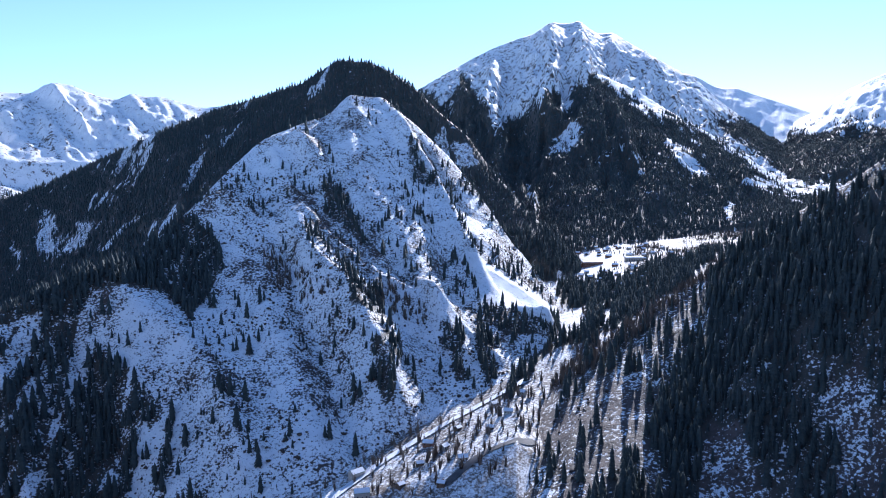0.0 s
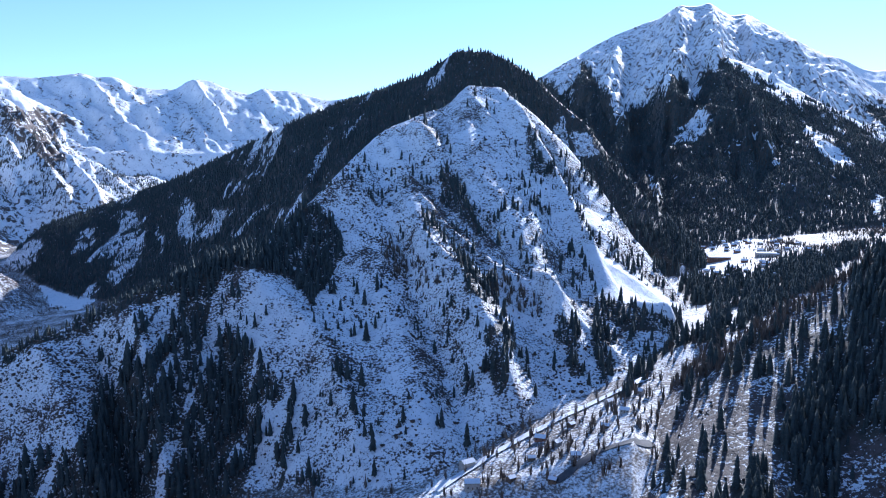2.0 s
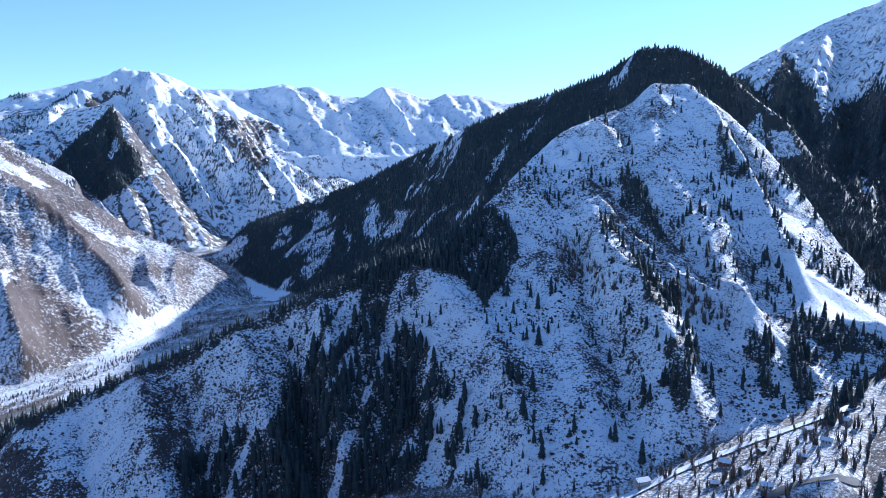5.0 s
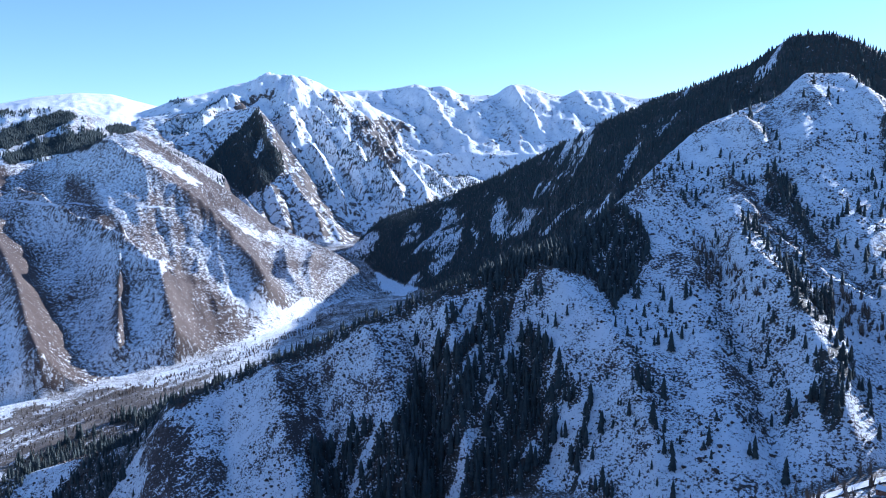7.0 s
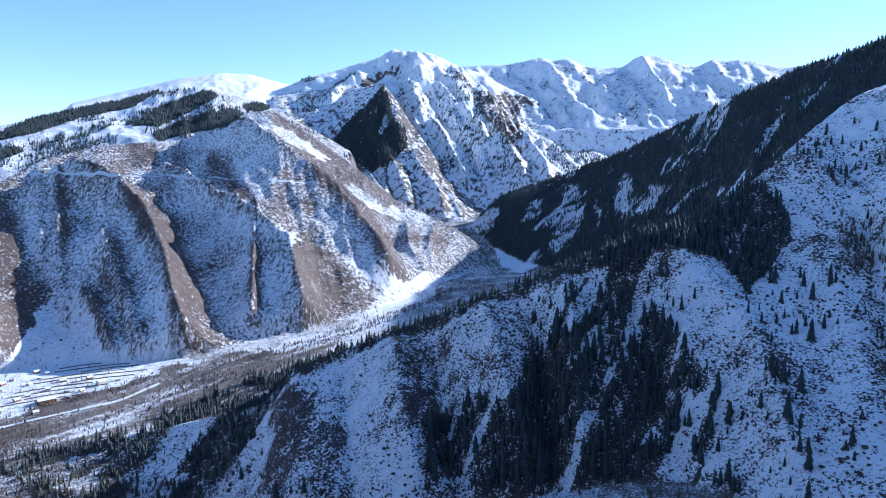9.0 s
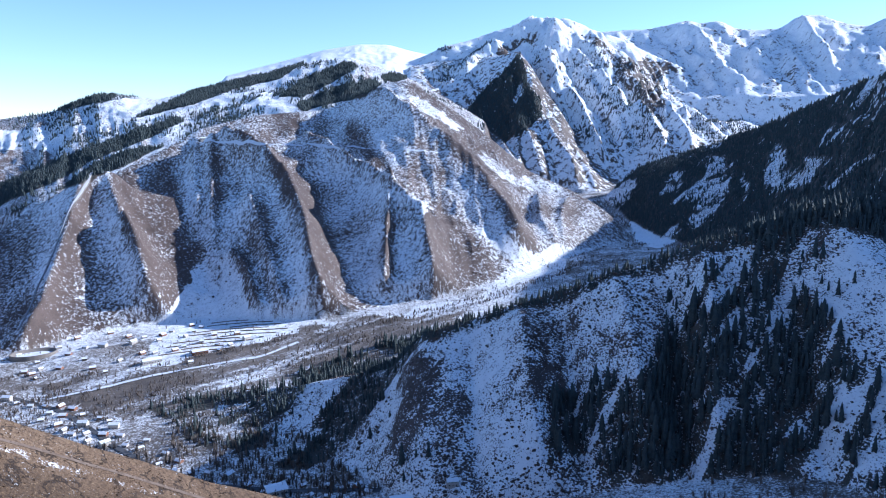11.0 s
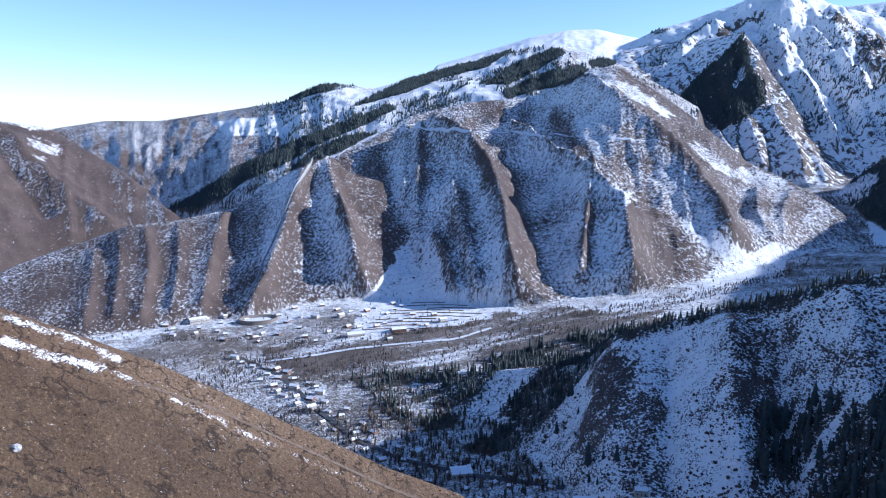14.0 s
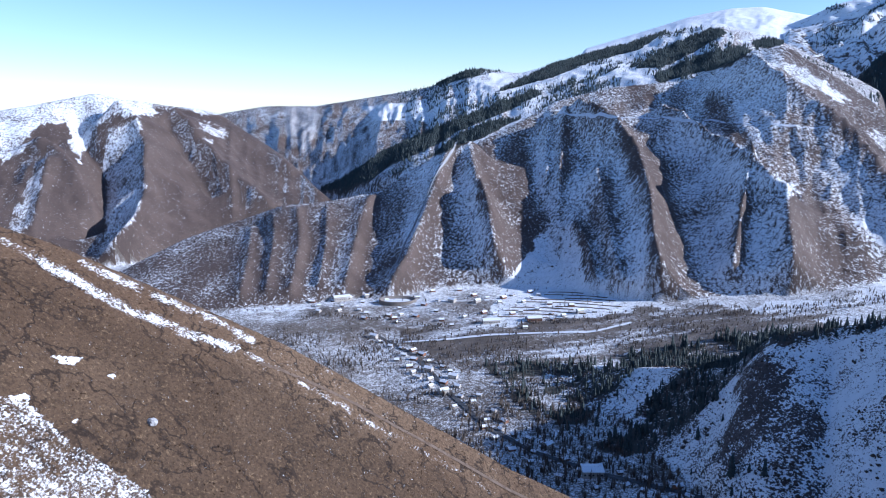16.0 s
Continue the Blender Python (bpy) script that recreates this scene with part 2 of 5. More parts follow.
land("mountain_peak_spur", [(-2, 2700, -50), (2, 2900, 90), (5.2, 2900, 160), (7.9, 2900, 262), (9.6, 2900, 362), (11.9, 2900, 464), (14.7, 2850, 394), (18.1, 2750, 273), (22.2, 2600, 140), (26.2, 2350, -1), (31, 2200, -40), (38, 2100, -60)],
     [(-2, 1800, -100), (10.3, 1300, -108), (18.5, 1480, -98), (25.5, 1750, -62), (38, 1900, -60)], power=1.1, back=0.5, rough=1.3, wave=320, snow=0.62, sunny=0.5, dark_floor=0.9, material=PEAK,
     label="forested buttress below the snow peak")
land("mountain_south_slope", [(22, 4300, 200), (25.4, 4200, 321), (27.7, 4150, 396), (29.7, 4100, 491), (31.6, 4050, 543), (45, 3900, 700), (60, 3800, 500)], [(22, 2900, 20), (30, 2600, 60), (60, 2500, 0)], power=1.1, rough=1.5, wave=240, snow=0.76, sunny=0.2, material=PEAK,
     label="snowy mountain slope beyond the head of the valley")
# negative sunny: sun-facing slopes get whiter cover, sunlight put into the snow share
land("mountain_snow_range", [(-72, 3900, 100), (-62, 3900, 240), (-57.1, 3900, 352), (-55.4, 3900, 396), (-54.5, 3900, 428), (-52.3, 3950, 470), (-50.1, 4000, 528), (-49.2, 4030, 546), (-48.3, 4050, 580), (-47.7, 4080, 605), (-46.8, 4100, 598), (-46.1, 4120, 584), (-45.6, 4130, 602), (-45.0, 4140, 606), (-43.9, 4150, 576), (-42.6, 4180, 533), (-41.0, 4200, 500), (-38.5, 4150, 400), (-36.4, 4050, 326), (-34.6, 3950, 200), (-32.8, 3850, 121), (-31.1, 3750, 59), (-29, 3700, 0), (-24, 3700, -60)],
     [(-72, 3000, 50), (-57, 2800, 0), (-44, 2600, -190), (-36, 2700, -180), (-31, 2900, -60), (-24, 3000, -80)], power=1.1, rough=1.2, pleat=0.9, wave=150, shear=9, snow=0.56, patchy=0.20, high=(330, 0.80), sunny=-0.30, material=PEAK,
     lines=[(90, 1.4, 1.0, [(-47.4, 8.3), (-48.5, 7.3), (-50.1, 6.4), (-52.3, 5.1), (-52.8, 3.8)]), (110, 1.1, 0.9, [(-46.3, 8.0), (-45.9, 7.3), (-46.3, 6.2), (-46.1, 4.7), (-45.2, 3.0), (-43.4, 1.2), (-42.0, -1.0)]), (130, 1.2, 1.0, [(-45.0, 8.2), (-43.4, 6.4), (-42.1, 4.7), (-41.2, 2.9), (-39.3, 1.2), (-37.3, -1.5)]),
            (120, 1.2, 1.0, [(-42.5, 7.2), (-41.2, 5.5), (-39.8, 4.2), (-38.5, 2.3), (-36.7, 0.5), (-35.3, -1.3)]), (-70, 0.8, 0.8, [(-45.6, 7.3), (-44.7, 5.6), (-43.6, 3.4), (-41.6, 1.2), (-39.3, -1.5)]), (-70, 0.8, 0.8, [(-42.1, 5.5), (-41.4, 3.8), (-40.3, 2.3), (-38.0, -0.2), (-36.7, -1.0)]), (-80, 0.8, 0.8, [(-39.4, 6.0), (-37.4, 4.0), (-36.3, 2.3), (-34.1, 0.7), (-33.2, -0.1)]),
            (50, 0.5, 0.4, [(-43.9, 5.2), (-42.8, 3.0), (-41.0, 0.8), (-39.5, -0.8)]), (45, 0.5, 0.4, [(-40.6, 3.2), (-38.8, 0.8), (-37.2, -0.8)])], label="jagged snow-covered mountain range")
land("mountain_far_range", [(-46, 4650, 450), (-42.6, 4650, 590), (-39.9, 4650, 600), (-39.1, 4650, 597), (-37.5, 4650, 618), (-36.7, 4650, 632), (-36.0, 4650, 642), (-35.2, 4650, 618), (-34.3, 4650, 630), (-33.7, 4650, 625), (-32.8, 4650, 580), (-31.3, 4650, 568), (-29.8, 4650, 570), (-29.0, 4650, 622), (-28.4, 4650, 638), (-27.3, 4650, 630), (-26.6, 4650, 600), (-25.6, 4650, 572), (-24.4, 4650, 555), (-23.4, 4650, 600), (-22.4, 4650, 580), (-21.5, 4650, 588), (-19.5, 4650, 545), (-18.4, 4650, 526), (-16.5, 4650, 545), (-14.9, 4650, 585), (-13.8, 4650, 615), (-8, 4650, 560)],
     [(-46, 3700, 150), (-8, 3700, 150)], power=1.2, rough=1.3, pleat=0.8, wave=140, shear=4, snow=0.66, patchy=0.25, sunny=-0.2, material=PEAK,
     lines=[(55, 1.0, 1.0, [(-36.0, 7.8), (-34.8, 6.0), (-33.3, 4.4), (-31.8, 3.4)]), (45, 0.8, 0.8, [(-28.4, 7.7), (-27.4, 6.0), (-26.4, 4.4)]), (40, 0.8, 0.8, [(-28.6, 7.7), (-30.0, 6.2), (-31.0, 5.0)]), (35, 0.8, 0.7, [(-33.5, 7.5), (-32.4, 5.8), (-31.0, 4.6)]), (35, 0.7, 0.7, [(-23.4, 7.2), (-22.4, 5.6), (-21.8, 4.0)]), (30, 0.7, 0.7, [(-25.4, 6.8), (-24.4, 5.2), (-23.8, 4.0)])],
     label="distant white mountain range under the sky")
land("mountain_snow_dome", [(-72, 4400, 280), (-65.7, 4400, 416), (-63.7, 4400, 460), (-60.9, 4400, 497), (-58.7, 4400, 497), (-57.2, 4400, 466), (-55.3, 4400, 434), (-50, 4400, 380)], [(-72, 3400, 200), (-50, 3400, 200)], power=0.8, rough=0.4, snow=1.0, sunny=0.0, material=PEAK, label="smooth rounded snow dome on the skyline")
land("mountain_far_pyramid", [(-36, 4250, 80), (-34, 4250, 130), (-32.5, 4250, 195), (-31.2, 4250, 250), (-29.8, 4250, 312), (-29.0, 4250, 359), (-28.4, 4250, 376), (-27.8, 4250, 338), (-26.8, 4250, 256), (-25.9, 4250, 190), (-24.7, 4250, 128), (-20, 4250, 60)], [(-36, 3600, 0), (-20, 3600, 0)], power=1.0, back=0.9, rough=0.6, pleat=0.5, wave=260, snow=0.66, sunny=-0.2,
     lines=[(55, 1.8, 1.4, [(-28.4, 5.1), (-28.6, 3.7), (-28.7, 2.4), (-28.9, 1.0)]), (40, 0.4, 0.4, [(-27.4, 3.8), (-27.2, 2.6), (-26.6, 1.6)])], material=PEAK, label="small dark pyramid peak with one snowy face")
land("mountain_triangle_spur", [(-58, 3700, 300), (-52.7, 3650, 350), (-50.1, 3450, 338), (-48.4, 3300, 344), (-47.4, 3200, 263), (-46.3, 3080, 158), (-45.1, 2950, 72), (-43.8, 2850, -30), (-41.9, 2750, -137), (-40.6, 2700, -177), (-38, 2650, -240)],
     [(-58, 2700, 60), (-51, 2500, -120), (-44, 2450, -200), (-38, 2400, -240)], power=1.1, back=0.25, rough=0.7, pleat=0.9, wave=140, shear=6, snow=0.50, sunny=0.4, material=PEAK,
     lines=[(45, 2.0, 1.2, [(-48.4, 5.8), (-47.6, 3.2), (-46.4, 1.0), (-45.6, -1.0), (-44.2, -3.4)]), (30, 0.5, 0.4, [(-48.0, 0.0), (-47.0, -2.0), (-46.4, -3.8)]), (30, 0.5, 0.4, [(-46.2, 0.0), (-45.0, -2.0), (-43.6, -4.0)]), (30, 0.5, 0.4, [(-49.6, -1.0), (-48.6, -2.4), (-48.0, -3.8)]), (25, 0.4, 0.4, [(-44.4, -1.2), (-43.2, -2.8), (-42.2, -4.2)]), (-40, 0.5, 0.5, [(-48.3, 3.8), (-48.5, 2.0), (-48.9, 0.0)])],
     label="snowy spur with a dark wooded triangular face")
RIBBED_LINES = [
    (67, 2.6, 2.2, [(-79.2, -3.6), (-78.5, -5.9), (-78.0, -7.9), (-77.1, -9.7), (-76.6, -12.2), (-75.8, -13.9)]), (-14, 1.7, 1.4, [(-74.4, -1.3), (-74.2, -5.0), (-73.4, -8.0), (-72.5, -10.1), (-72.4, -13.1)]),
    (82, 2.6, 1.8, [(-71.0, -0.3), (-67.9, -1.9), (-66.1, -4.1), (-65.1, -6.8), (-64.5, -9.9), (-63.6, -12.6)]), (-13, 1.1, 1.4, [(-65.4, -4.1), (-63.8, -6.1), (-63.3, -8.6), (-62.5, -10.7), (-61.3, -13.1)]),
    (26, 0.7, 0.6, [(-70.7, -9.5), (-69.8, -10.9), (-69.0, -13.1), (-68.4, -14.9)]), (25, 0.7, 0.6, [(-69.3, -5.9), (-68.5, -8.6), (-67.6, -11.7), (-66.7, -14.6)]),
    (67, 2.2, 1.6, [(-65.1, -0.2), (-62.2, -2.0), (-59.9, -2.9), (-58.3, -4.6), (-56.7, -6.0), (-55.6, -6.6), (-55.2, -8.3), (-54.6, -11.3)]), (-8, 1.0, 1.1, [(-54.6, -6.6), (-52.4, -7.5), (-50.3, -9.1), (-48.9, -10.7)]),
    (29, 0.9, 0.5, [(-58.1, -5.6), (-58.4, -8.4), (-58.6, -12.4)]), (-7, 0.5, 0.8, [(-57.7, -6.2), (-57.9, -9.3), (-57.7, -12.3)]),
    (62, 2.2, 1.2, [(-59.6, 3.4), (-56.4, 1.4), (-53.8, -0.8), (-52.1, -2.1), (-50.1, -4.6), (-48.5, -6.7), (-47.6, -8.1)]), (-11, 0.8, 1.1, [(-51.5, -1.6), (-49.6, -3.5), (-48.3, -5.7), (-47.2, -7.9)]),
    (48, 1.6, 1.2, [(-80.0, -3.8), (-80.9, -5.4), (-82.3, -8.9), (-83.7, -12.4), (-85.2, -15.1)]), (-8, 0.8, 1.0, [(-79.7, -6.3), (-81.3, -8.9), (-82.4, -11.1), (-83.2, -14.6)]),
    (25, 1.6, 0.6, [(-86.6, -7.0), (-87.6, -9.2), (-88.1, -11.3), (-88.6, -14.3)]), (-8, 0.7, 1.2, [(-85.7, -7.3), (-86.8, -9.6), (-87.3, -12.2), (-87.5, -14.3)]),
    (22, 0.6, 0.8, [(-78.1, -8.6), (-77.6, -10.4), (-77.2, -12.6), (-76.7, -14.4)]), (17, 0.4, 0.5, [(-72.9, -0.4), (-73.1, -3.7), (-73.0, -6.8)]), (17, 0.35, 0.4, [(-71.8, -0.4), (-71.9, -4.2), (-71.9, -8.2)]),
    (17, 0.5, 0.6, [(-44.3, -5.3), (-44.6, -7.0), (-44.2, -8.9)]), (17, 0.5, 0.6, [(-46.5, -5.0), (-46.0, -7.4), (-44.9, -9.0)]), (-4, 0.4, 0.4, [(-55.6, -1.5), (-55.4, -4.5), (-54.6, -6.0)]), (-4, 0.4, 0.4, [(-54.4, -2.6), (-53.6, -5.0), (-52.2, -7.0)]),
    (17, 1.0, 0.5, [(-92.6, -7.8), (-92.4, -10.9), (-93.0, -14.4)]), (-4, 0.5, 0.7, [(-92.0, -7.9), (-91.7, -10.9), (-92.2, -14.4)]), (13, 0.9, 0.5, [(-96.2, -9.4), (-96.3, -12.0), (-96.9, -14.6)]), (12, 0.5, 0.5, [(-90.2, -8.0), (-90.4, -11.0), (-90.8, -14.4)]), (12, 0.5, 0.5, [(-94.5, -8.5), (-94.5, -11.0), (-94.9, -14.4)])]
land("mountain_ribbed", [(-112, 1400, -380), (-108.3, 1440, -351), (-105.2, 1500, -317), (-101.1, 1560, -279), (-96, 1600, -243), (-93.9, 1580, -221), (-90.5, 1600, -217), (-86.2, 1640, -201), (-81.6, 1720, -121), (-78.7, 1760, -100), (-75.3, 1830, -50), (-72.5, 1910, 1), (-68.4, 1980, 35), (-63.1, 2080, 53),
     (-59.2, 2130, 126), (-57, 2150, 143), (-54.3, 2100, 76), (-51.2, 2050, -3), (-47.3, 1980, -114), (-44.4, 1900, -152), (-42.4, 1850, -180), (-40.8, 1800, -210), (-39.6, 1760, -250), (-38.8, 1740, -300), (-38, 1720, -330)],
     [(-112, 1250, -345), (-94.2, 1210, -340), (-84.4, 1250, -340), (-75.6, 1315, -340), (-65.6, 1190, -330), (-56.4, 1200, -310), (-47.6, 1320, -290), (-40.3, 1660, -275), (-38, 1680, -300)], power=1.0, back=0.45, rough=1.0, pleat=0.35, shear=5, wave=170, snow=0.46, sunny=0.42, patchy=0.22, least=0.14, lines=RIBBED_LINES,
     label="ribbed brown and snowy mountain flank above the village")
land("mountain_plateau", [(-112, 3500, -300), (-105.4, 3400, -147), (-99, 3400, -52), (-95.6, 3400, -19), (-91.8, 3350, -19), (-85.6, 3250, 37), (-82.9, 3150, 60), (-79.8, 3050, 127), (-78.5, 3000, 127), (-75.8, 3000, 111), (-72.4, 3050, 159), (-68.3, 3150, 226), (-65.1, 3200, 280), (-61.5, 3150, 300), (-58, 3000, 230), (-54, 2900, 120), (-50, 2800, 0)],
     [(-112, 2600, -330), (-100, 2500, -320), (-92, 2200, -280), (-84, 1850, -170), (-76, 1950, -90), (-68, 2080, 10), (-58, 2250, 100), (-50, 2300, -100)], power=1.0, back=0.4, rough=1.1, wave=220, snow=0.64, sunny=0.5, least=0.22, dark_floor=0.5, label="upland of snowfields, brown pasture and dark woods")
land("mountain_brown_hills", [(-130, 2150, -60), (-116, 2280, -40), (-112.9, 2300, -20), (-111.2, 2310, -10), (-109.5, 2330, 5), (-107.7, 2350, 21), (-107.0, 2350, 25), (-105.9, 2360, 15), (-103.7, 2400, -1), (-102.2, 2420, -12), (-100.2, 2440, -21), (-98.6, 2450, -40), (-96.8, 2400, -95), (-95, 2350, -142), (-92.9, 2200, -201), (-91.5, 2050, -240), (-88, 1950, -330)],
     [(-130, 1500, -345), (-113, 1650, -345), (-104, 1680, -345), (-96, 1800, -340), (-91, 1850, -320), (-88, 1850, -330)], power=1.0, back=0.5, rough=0.8, pleat=0.5, wave=170, snow=0.34, sunny=0.9, least=0.10, high=(-40, 0.50),
     lines=[(80, 1.6, 1.6, [(-105.8, 0.2), (-104.4, -1.2), (-103.9, -3.2), (-104.0, -6.1), (-104.6, -8.6), (-106.6, -10.8)]), (-70, 1.2, 1.2, [(-108.7, -0.7), (-107.9, -3.5), (-106.8, -5.2), (-106.9, -8.5), (-107.6, -10.9)]), (50, 1.5, 1.2, [(-111.0, -2.4), (-109.7, -3.1), (-108.4, -4.7), (-107.5, -6.4)]),
            (35, 0.9, 0.8, [(-110.2, -4.2), (-110.7, -6.2), (-111.4, -8.5)]), (45, 1.3, 1.2, [(-102.0, -0.6), (-100.4, -2.2), (-98.7, -4.4), (-96.7, -6.4), (-95.1, -7.8)]), (30, 0.9, 0.8, [(-97.3, -1.4), (-95.3, -3.0), (-93.6, -4.7)]), (-25, 0.7, 0.7, [(-102.4, -2.6), (-100.8, -5.0), (-99.4, -7.4)])],
     label="bare brown hills with snow on the shaded sides and tops")
land("mountain_rear", [(100, 1500, 150), (150, 1300, 250), (200, 1200, 200), (235, 1000, 150)], [(100, 500, -200), (235, 300, -100)], rough=1.0, snow=0.6, sunny=0.5, label="snowy mountain behind the lookout")

HEADS = np.concatenate([np.arange(-126, 44, 0.14), np.arange(44, 234, 4.0)])
RINGS = np.concatenate([[0.3, 8, 20, 32], np.geomspace(45, 150, 30), np.geomspace(152, 262, 130), np.geomspace(265, 395, 22), np.geomspace(400, 2290, 385), np.geomspace(2300, 4880, 165), [6000, 9000, 20000]])


def hashed(ix, iy, seed):
    h = np.sin(ix * 127.1 + iy * 311.7 + seed * 74.7) * 43758.5453
    return h - np.floor(h)


def smooth_noise(x, y, seed=0):
    ix, iy = np.floor(x), np.floor(y)
    fx, fy = x - ix, y - iy
    fx, fy = fx * fx * (3 - 2 * fx), fy * fy * (3 - 2 * fy)
    a = hashed(ix, iy, seed) * (1 - fx) + hashed(ix + 1, iy, seed) * fx
    b = hashed(ix, iy + 1, seed) * (1 - fx) + hashed(ix + 1, iy + 1, seed) * fx
    return (a * (1 - fy) + b * fy) * 2 - 1


def fractal(x, y, octaves=5, ridged=False, seed=0):
    total, amp = np.zeros_like(x), 1.0
    for k in range(octaves):
        n = smooth_noise(x * 2 ** k + 17.3 * k, y * 2 ** k - 9.1 * k, seed + k)
        total += amp * ((0.68 - 2 * np.abs(n)) if ridged else n)
        amp *= 0.54
    return total / 2


def line_at(points, heads, k, soft=6):
    p = np.array(points, float)
    fine = np.interp(np.arange(-160, 260, 0.1), p[:, 0], p[:, k])
    w = np.exp(-np.linspace(-2, 2, 2 * soft + 1) ** 2)
    fine = np.convolve(np.pad(fine, soft, mode="edge"), w / w.sum(), "valid")
    return np.interp(heads, np.arange(-160, 260, 0.1), fine)


def valley_height(a, r):
    z = np.interp(a, [-126, -110, -85, -66, -57, -47, -38, -30, -11, -1, 7, 10, 14, 30], [-345, -345, -338, -318, -300, -278, -258, -238, -195, -174, -150, -138, -126, -120])
    z = z + np.clip(r - 875, 0, 900) * 0.045 * np.clip((a - 2) / 6, 0, 1)
    z = z - np.clip(620 - r, 0, 500) * 0.30 * np.clip((a - 6) / 8, 0, 1) - np.clip(420 - r, 0, 400) * 0.35
    return z + np.clip(r - 1750, 0, 2500) * 0.085 * np.clip((a + 56) / 8, 0, 1) * np.clip((-28 - a) / 6, 0, 1)


def heights():
    AA, RR = np.meshgrid(HEADS, RINGS)
    XX, YY = RR * np.sin(np.radians(AA)), RR * np.cos(np.radians(AA))
    z = valley_height(AA, RR) + fractal(XX / 90, YY / 90, 4) * 4
    owner = np.zeros(AA.shape, int)
    share = np.zeros(AA.shape)
    for k, (name, m) in enumerate(LAND.items()):
        part_of = (HEADS > m["crest"][0][0]) & (HEADS < m["crest"][-1][0])
        heads, a, r, x, y = HEADS[part_of], AA[:, part_of], RR[:, part_of], XX[:, part_of], YY[:, part_of]
        rc, zc, rf, zf = (line_at(m[p], heads, j, 6 if p == "crest" else 40)[None, :] for p, j in (("crest", 1), ("crest", 2), ("foot", 1), ("foot", 2)))
        rf, zf = np.minimum(rf, rc - 70), np.minimum(zf, zc - 15)
        s = (r - rf) / (rc - rf)
        rise = zc - zf
        front = np.where(s > 0, zf + np.clip(s, 1e-6, 1) ** m["power"] * rise, zf - 1.2 * (rf - r))
        h = np.where(s <= 1, front, zc - m["back"] * (r - rc))
        body = np.sin(np.clip(s, 0, 1) * np.pi) ** 0.7 + 0.10
        fade = np.clip(1.25 - np.abs(s - 0.55) * 0.55, 0, 1) * np.where(s > 1, np.clip(1.3 - s, 0.0, 1) + 0.1, 1)
        wobble = fractal(x / 170, y / 170, 3, False, k + 30) * np.clip(900 / rc, 0.3, 1)
        turned = a + m["shear"] * np.clip(s, 0, 1.2) + wobble * 1.2
        arc = turned * np.radians(1) * rc
        size = np.clip(rise, 60, 700)
        h = h + m["pleat"] * m["rough"] * size * 0.10 * body * fade * fractal(arc / m["wave"], r / (3.6 * m["wave"]), 5, True, k)
        h = h + m["pleat"] * m["rough"] * size * 0.034 * body * fade * fractal(arc / (m["wave"] * 0.32), r / (2.2 * m["wave"]), 4, True, k + 5)
        bent = 0.6 * fractal(x / 240, y / 240, 2, False, k + 50)
        scale = m["wave"] * 0.55
        h = h + m["rough"] * (0.034 if m["material"] is not PEAK else 0.034) * size * fractal(x / scale + bent, y / scale - bent, 6, True, k + 9) * np.clip(body, 0.35, 1)
        for top, low, s1, s0, amp, wide in m["ribs"]:
            f = np.clip((s - s0) / (s1 - s0), -0.2, 1.2)
            d = (a + wobble * 0.9 - (low + (top - low) * f)) / wide
            h = h + amp * np.exp(-np.abs(d) ** 1.5) * np.clip(np.minimum((s - s0 + 0.12) * 5, (s1 + 0.08 - s) * 5), 0, 1)
        base = np.degrees(np.arctan2(front, r))
        for amp, left, right, points in m["lines"]:
            u, where = np.array(sorted((q[1], q[0]) for q in points)).T
            seen = base + np.degrees(0.75 * amp / r)
            d = a + wobble * 0.35 - np.interp(seen, u, where)
            fall = np.exp((0.15 - np.sqrt(d * d + 0.0225)) / np.where(d < 0, left, right))
            h = h + amp * fall * np.clip(np.minimum(seen - u[0] + 0.5, u[-1] - seen + 0.5) * 1.4, 0, 1) * np.clip((1.06 - s) * 4, 0, 1)
        if m["fitted"]:
            top = np.max(np.where((s > 0.4) & (s < 1.4), np.arctan2(h, r), -1.5), axis=0)
            gap = (np.arctan2(zc[0], rc[0]) - top) * rc[0]
            gap = np.convolve(np.pad(gap, 1, mode="edge"), np.ones(3) / 3, "valid")
            h = h + gap[None, :] * np.clip(s, 0, 1) ** 2
        ends = np.clip(np.minimum(heads - m["crest"][0][0], m["crest"][-1][0] - heads) / 1.0, 0, 1)[None, :]
        h = h - (1 - ends) * 60
        take = h > z[:, part_of]
        for whole, value in ((owner, k + 1), (share, np.clip(s, 0, 1.5)), (z, h)):
            whole[:, part_of] = np.where(take, value, whole[:, part_of])
    z[-3:, :] = np.minimum(z[-3:, :], -100)
    return AA, RR, XX, YY, z, owner, share


A, R, X, Y, Z, OWNER, SHARE = heights()


def facing():
    """The slope of the land and how far it turns to the sun."""
    nr, na = Z.shape
    tx, ty, tz = (np.gradient(v, axis=0) for v in (X, Y, Z))
    ux, uy, uz = (np.gradient(v, axis=1) for v in (X, Y, Z))
    nx, ny, nz = uy * tz - uz * ty, uz * tx - ux * tz, ux * ty - uy * tx
    flip = np.where(nz < 0, -1, 1)
    size = np.sqrt(nx ** 2 + ny ** 2 + nz ** 2) + 1e-9
    nx, ny, nz = nx * flip / size, ny * flip / size, nz * flip / size
    sh = radians(SUN_HEAD)
    return nx * math.sin(sh) + ny * math.cos(sh), nz


SUNNY, FLAT = facing()


